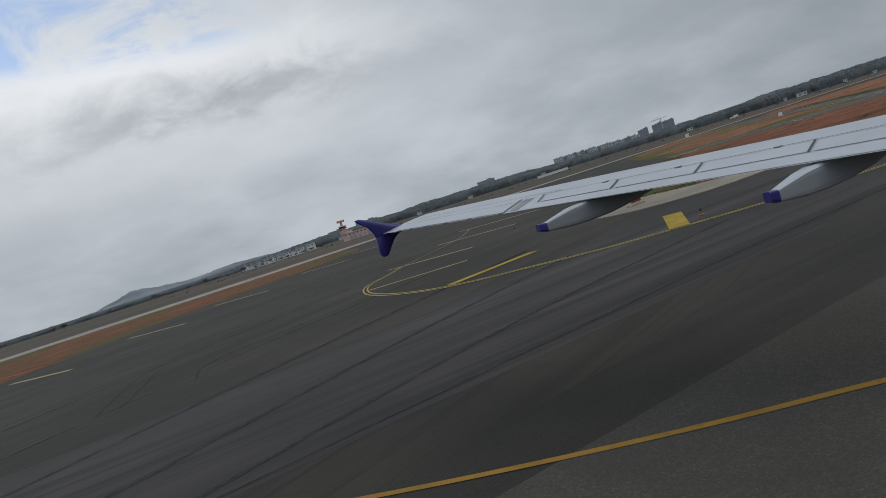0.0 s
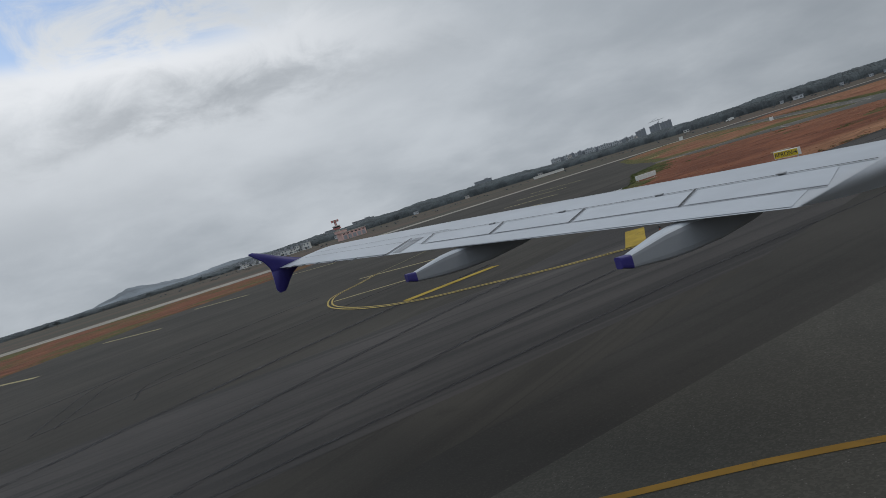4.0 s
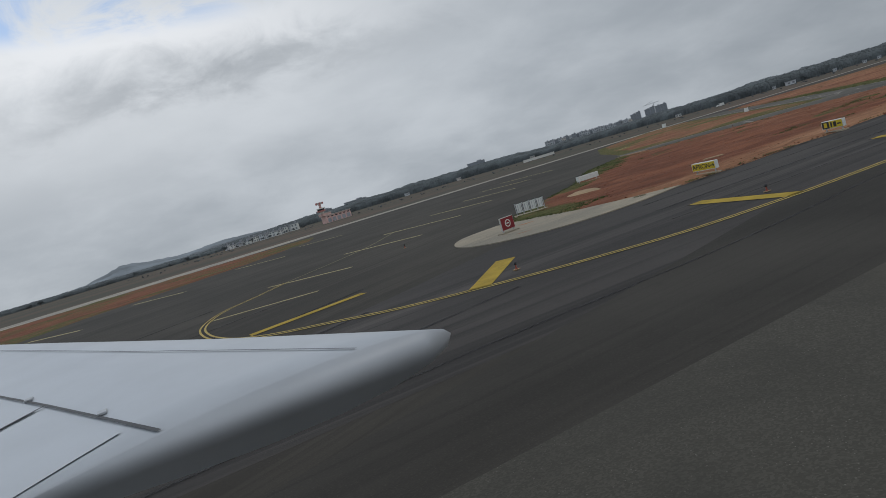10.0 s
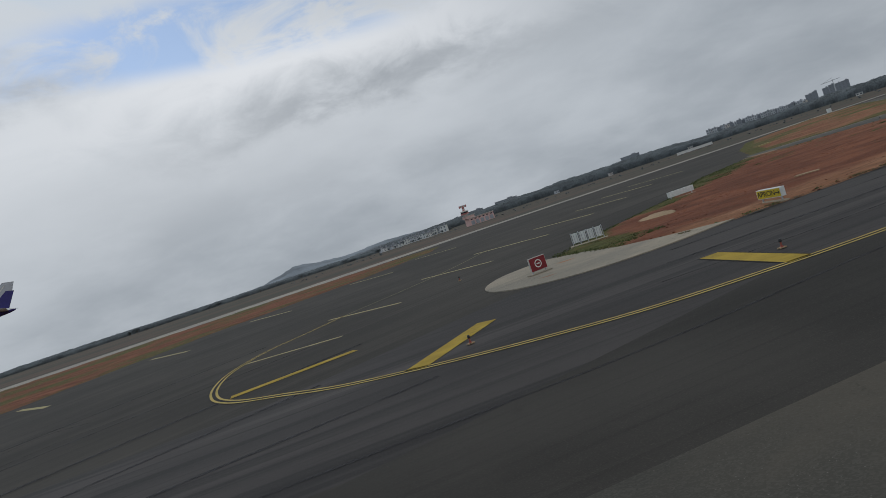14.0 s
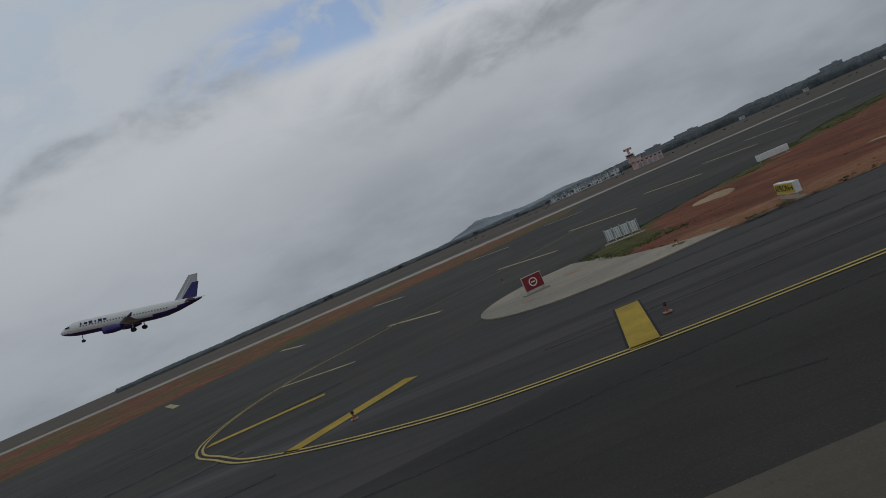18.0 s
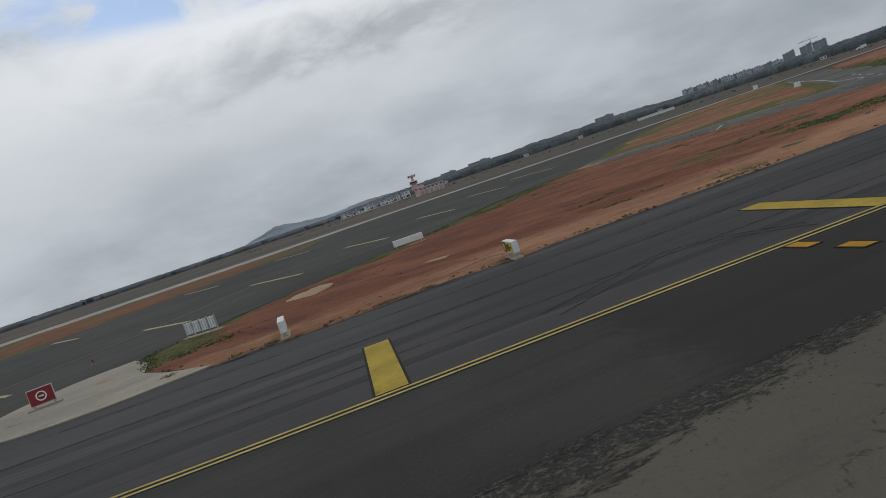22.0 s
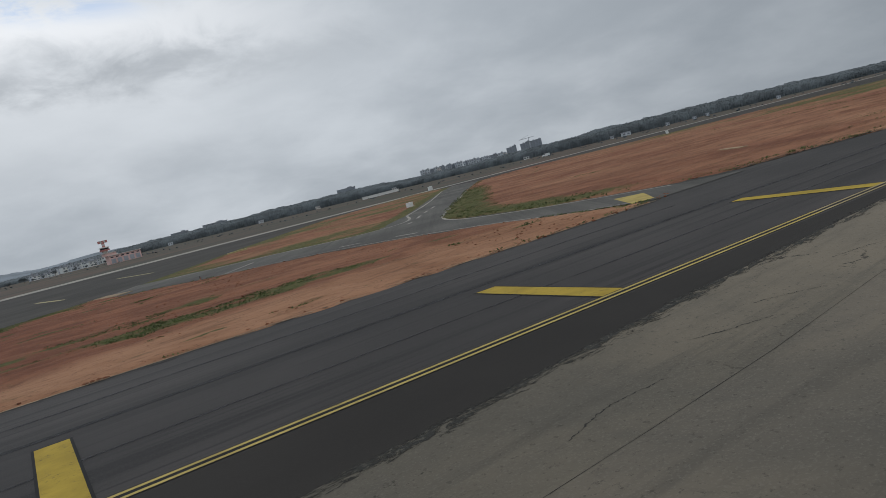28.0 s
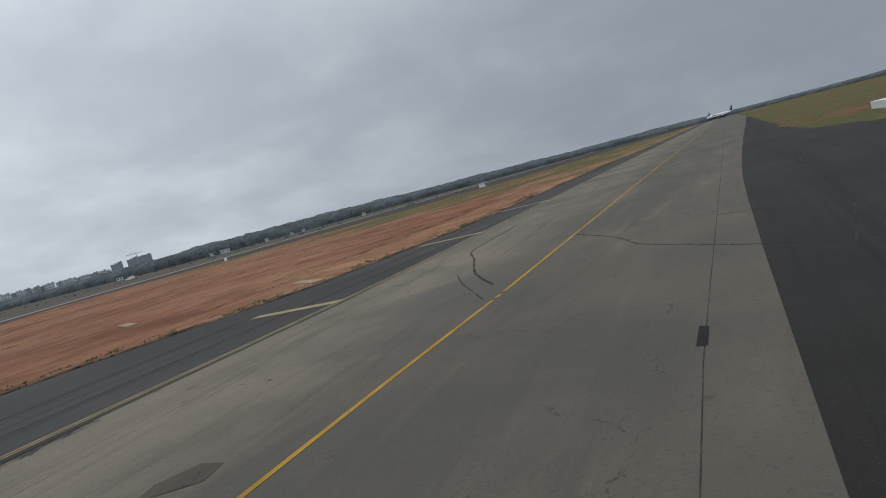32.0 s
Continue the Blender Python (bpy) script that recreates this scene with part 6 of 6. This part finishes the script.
tufts = scatter(ISLAND, 42000, 11, island_paint, 0.55)
blade_mesh("island_grass", tufts, 12, "patchy green grass on the soil island", 0.03, 0.11)
VERGE = [(106, 36), (109, 33.6), (128, 27.8), (150, 27.2), (190, 31), (190, 176), (180, 171.5), (144, 122.5), (111, 75.8), (105, 66.5), (103.4, 63.5), (101.6, 58), (102, 46)]
blade_mesh("verge_grass", scatter(VERGE, 30000, 13, verge_paint, 0.42), 14, "rough grass along the verge edges", 0.05, 0.18, 5)
clods = scatter(ISLAND, 5200, 15, island_paint, 0.5, "soil")
cl = clump_mesh("soil_clods", clods, np.random.RandomState(16).uniform(0.02, 0.10, len(clods)), 17, M["soil"], 0.6)
tagged(cl, "loose clods of red soil", "soil", "", "stuff")



def rim_points(line, n, seed, inward=0.5):
    """Uneven clumps of tufts along the seam between soil and asphalt."""
    rng = np.random.RandomState(seed)
    P = np.array(line, float)
    seg = np.hypot(*np.diff(P, axis=0).T)
    s = np.concatenate([[0], np.cumsum(seg)])
    u = rng.uniform(0, s[-1], n)
    x, y = np.interp(u, s, P[:, 0]), np.interp(u, s, P[:, 1])
    thick = value_noise(u, u * 0, 2.3, seed) + 0.7 * value_noise(u, u * 0, 0.8, seed + 1)
    ok = thick > rng.uniform(0.1, 1.1, n)
    y = y + rng.uniform(-0.12, inward, n) * np.clip(0.4 + thick, 0.3, 1.4)
    return np.stack([x, y, np.full(n, 0.03)], 1)[ok]


ISLAND_RIM = [(30.5, 33.3), (32.87, 31.8), (60, 32.07), (99, 31.43)]
VERGE_RIM = [(106, 36), (109, 33.6), (128, 27.8), (149.9, 27.1), (260, 36.5)]
blade_mesh("rim_grass", rim_points(ISLAND_RIM[:2] + [(46, 32.0)], 1700, 61, 0.8), 62, "dry grass tufts along the shoulder edge", 0.03, 0.10, 6, "dry_grass")
blade_mesh("rim_grass", rim_points(VERGE_RIM, 1500, 63, 0.8), 64, "green grass tufts along the shoulder edge", 0.04, 0.15, 6)
b = bmesh.new()
ribbon(b, smooth_line([(50, 31.95), (60, 32.0), (75, 31.85), (98.5, 31.36)], 1.0), 0.13, 0.03)
solid("shoulder_seam", b, M["sandy_concrete"], "pale dusty seam between soil and shoulder", "pavement", "structure")
rim = rim_points(ISLAND_RIM + VERGE_RIM[:4], 800, 65, 0.35)
cl = clump_mesh("edge_clods", rim, np.random.RandomState(66).uniform(0.03, 0.12, len(rim)), 67, M["soil"], 0.5)
tagged(cl, "small soil clods spilt on the shoulder edge", "soil", "", "stuff")



def dirt_band(name, line, wide, peak, z, material, label, lean=0.35):
    """A strip of loose dirt along an edge; wide and peak give its width and thickness at each x."""
    P = np.array(line, float)
    gx = np.arange(P[0, 0], P[-1, 0], 0.25)
    gy = np.interp(gx, P[:, 0], P[:, 1])
    rows, cover = [], []
    for f, c in ((lean, 0.0), (lean * 0.5, 0.7), (0.0, 1.0), (-0.25, 1.0), (-0.5, 0.75), (-0.8, 0.35), (-1.0, 0.0)):
        rows.append(np.stack([gx, gy + f * wide(gx), np.full(len(gx), z)], 1))
        cover.append(c * peak(gx))
    n = len(gx)
    i, j = np.meshgrid(np.arange(len(rows) - 1), np.arange(n - 1), indexing="ij")
    p = (i * n + j).ravel()
    me = bpy.data.meshes.new(name)
    me.from_pydata(np.concatenate(rows).tolist(), [], np.stack([p + n, p + n + 1, p + 1, p], 1).tolist())
    me.attributes.new("cover", "FLOAT", "POINT").data.foreach_set("value", np.concatenate(cover).astype(np.float32))
    me.materials.append(M[material])
    return tagged(new(name, me), label, "dirt", "", "stuff")


# dirty rim where the asphalt band breaks away from the concrete, thickest at the old patch
dirt_band("edge_dirt", [p for p in BAND_EDGE if p[0] > 29], lambda x: 0.35 + 0.22 * np.clip((x - 56) / 6, 0, 1) * (1 + value_noise(x, x * 0, 1.7, 91)) + 1.15 * np.exp(-((x - 41.5) / 4.0) ** 2) + 0.35 * np.exp(-((x - 48) / 3.5) ** 2), lambda x: 0.47 + 0.13 * np.clip((x - 56) / 6, 0, 1) + 0.28 * np.exp(-((x - 41.5) / 4.2) ** 2) + 0.10 * np.exp(-((x - 48) / 4.0) ** 2), 0.0196, "edge_dirt", "dark crumbled dirt along the concrete edge")
dirt_band("rim_dirt", [(33, 31.6), (60, 31.9), (99, 31.25)], lambda x: 0.55 + 0 * x, lambda x: 0.48 - 0.20 * np.clip((x - 42) / 8, 0, 1) + 0.10 * np.clip((x - 80) / 8, 0, 1), 0.062, "rim_dirt", "dark weeds and dirt along the soil edge", 1.4)
dirt_band("rim_dirt", [(108.5, 33.7), (128, 27.8), (149.9, 27.0), (260, 36.4)], lambda x: 0.8 + 0 * x, lambda x: 0.52 + 0 * x, 0.07, "rim_dirt", "dark weeds and dirt along the verge edge", 1.4)
rng = np.random.RandomState(71)
ex, ey = np.array([p[0] for p in BAND_EDGE]), np.array([p[1] for p in BAND_EDGE])
gx = np.concatenate([rng.normal(41.5, 3.0, 700), rng.uniform(38, 92, 900)])
gy = np.interp(gx, ex, ey) - np.abs(rng.normal(0.05, 0.5, len(gx)))
pts = np.stack([gx, gy, np.full(len(gx), 0.016)], 1)
cl = clump_mesh("edge_grit", pts, rng.uniform(0.006, 0.02, len(pts)), 74, M["pebbled_concrete"], 0.45)
tagged(cl, "loose grit and crumbs along the concrete edge", "grit", "", "stuff")

# low heap of pale sand at the far rim of the island
b = bmesh.new()
rng = np.random.RandomState(81)
rim = [(35.0, 46.6), (36.2, 45.3), (37.4, 45.2), (38.6, 46.6), (39.3, 49.0), (39.0, 50.6), (37.9, 50.7), (36.4, 49.4), (35.4, 48.0)]
cx, cy = 37.2, 48.0
rim = [(x - 0.3, y + 0.4) for x, y in rim]
rings = []
for s, z in ((0.86, 0.03), (0.74, 0.11), (0.5, 0.19), (0.25, 0.23)):
    line = smooth_line(rim + [rim[0]], 0.5)[:-1]
    rings.append([(cx + (p.x - cx) * s + rng.uniform(-0.06, 0.06), cy + (p.y - cy) * s + rng.uniform(-0.06, 0.06), z + rng.uniform(-0.04, 0.04) * (z > 0.1)) for p in line])
loft(b, rings)
solid("sand_heap", b, M["sandy_concrete"], "low heap of pale sand on red soil", "sand", "", True)
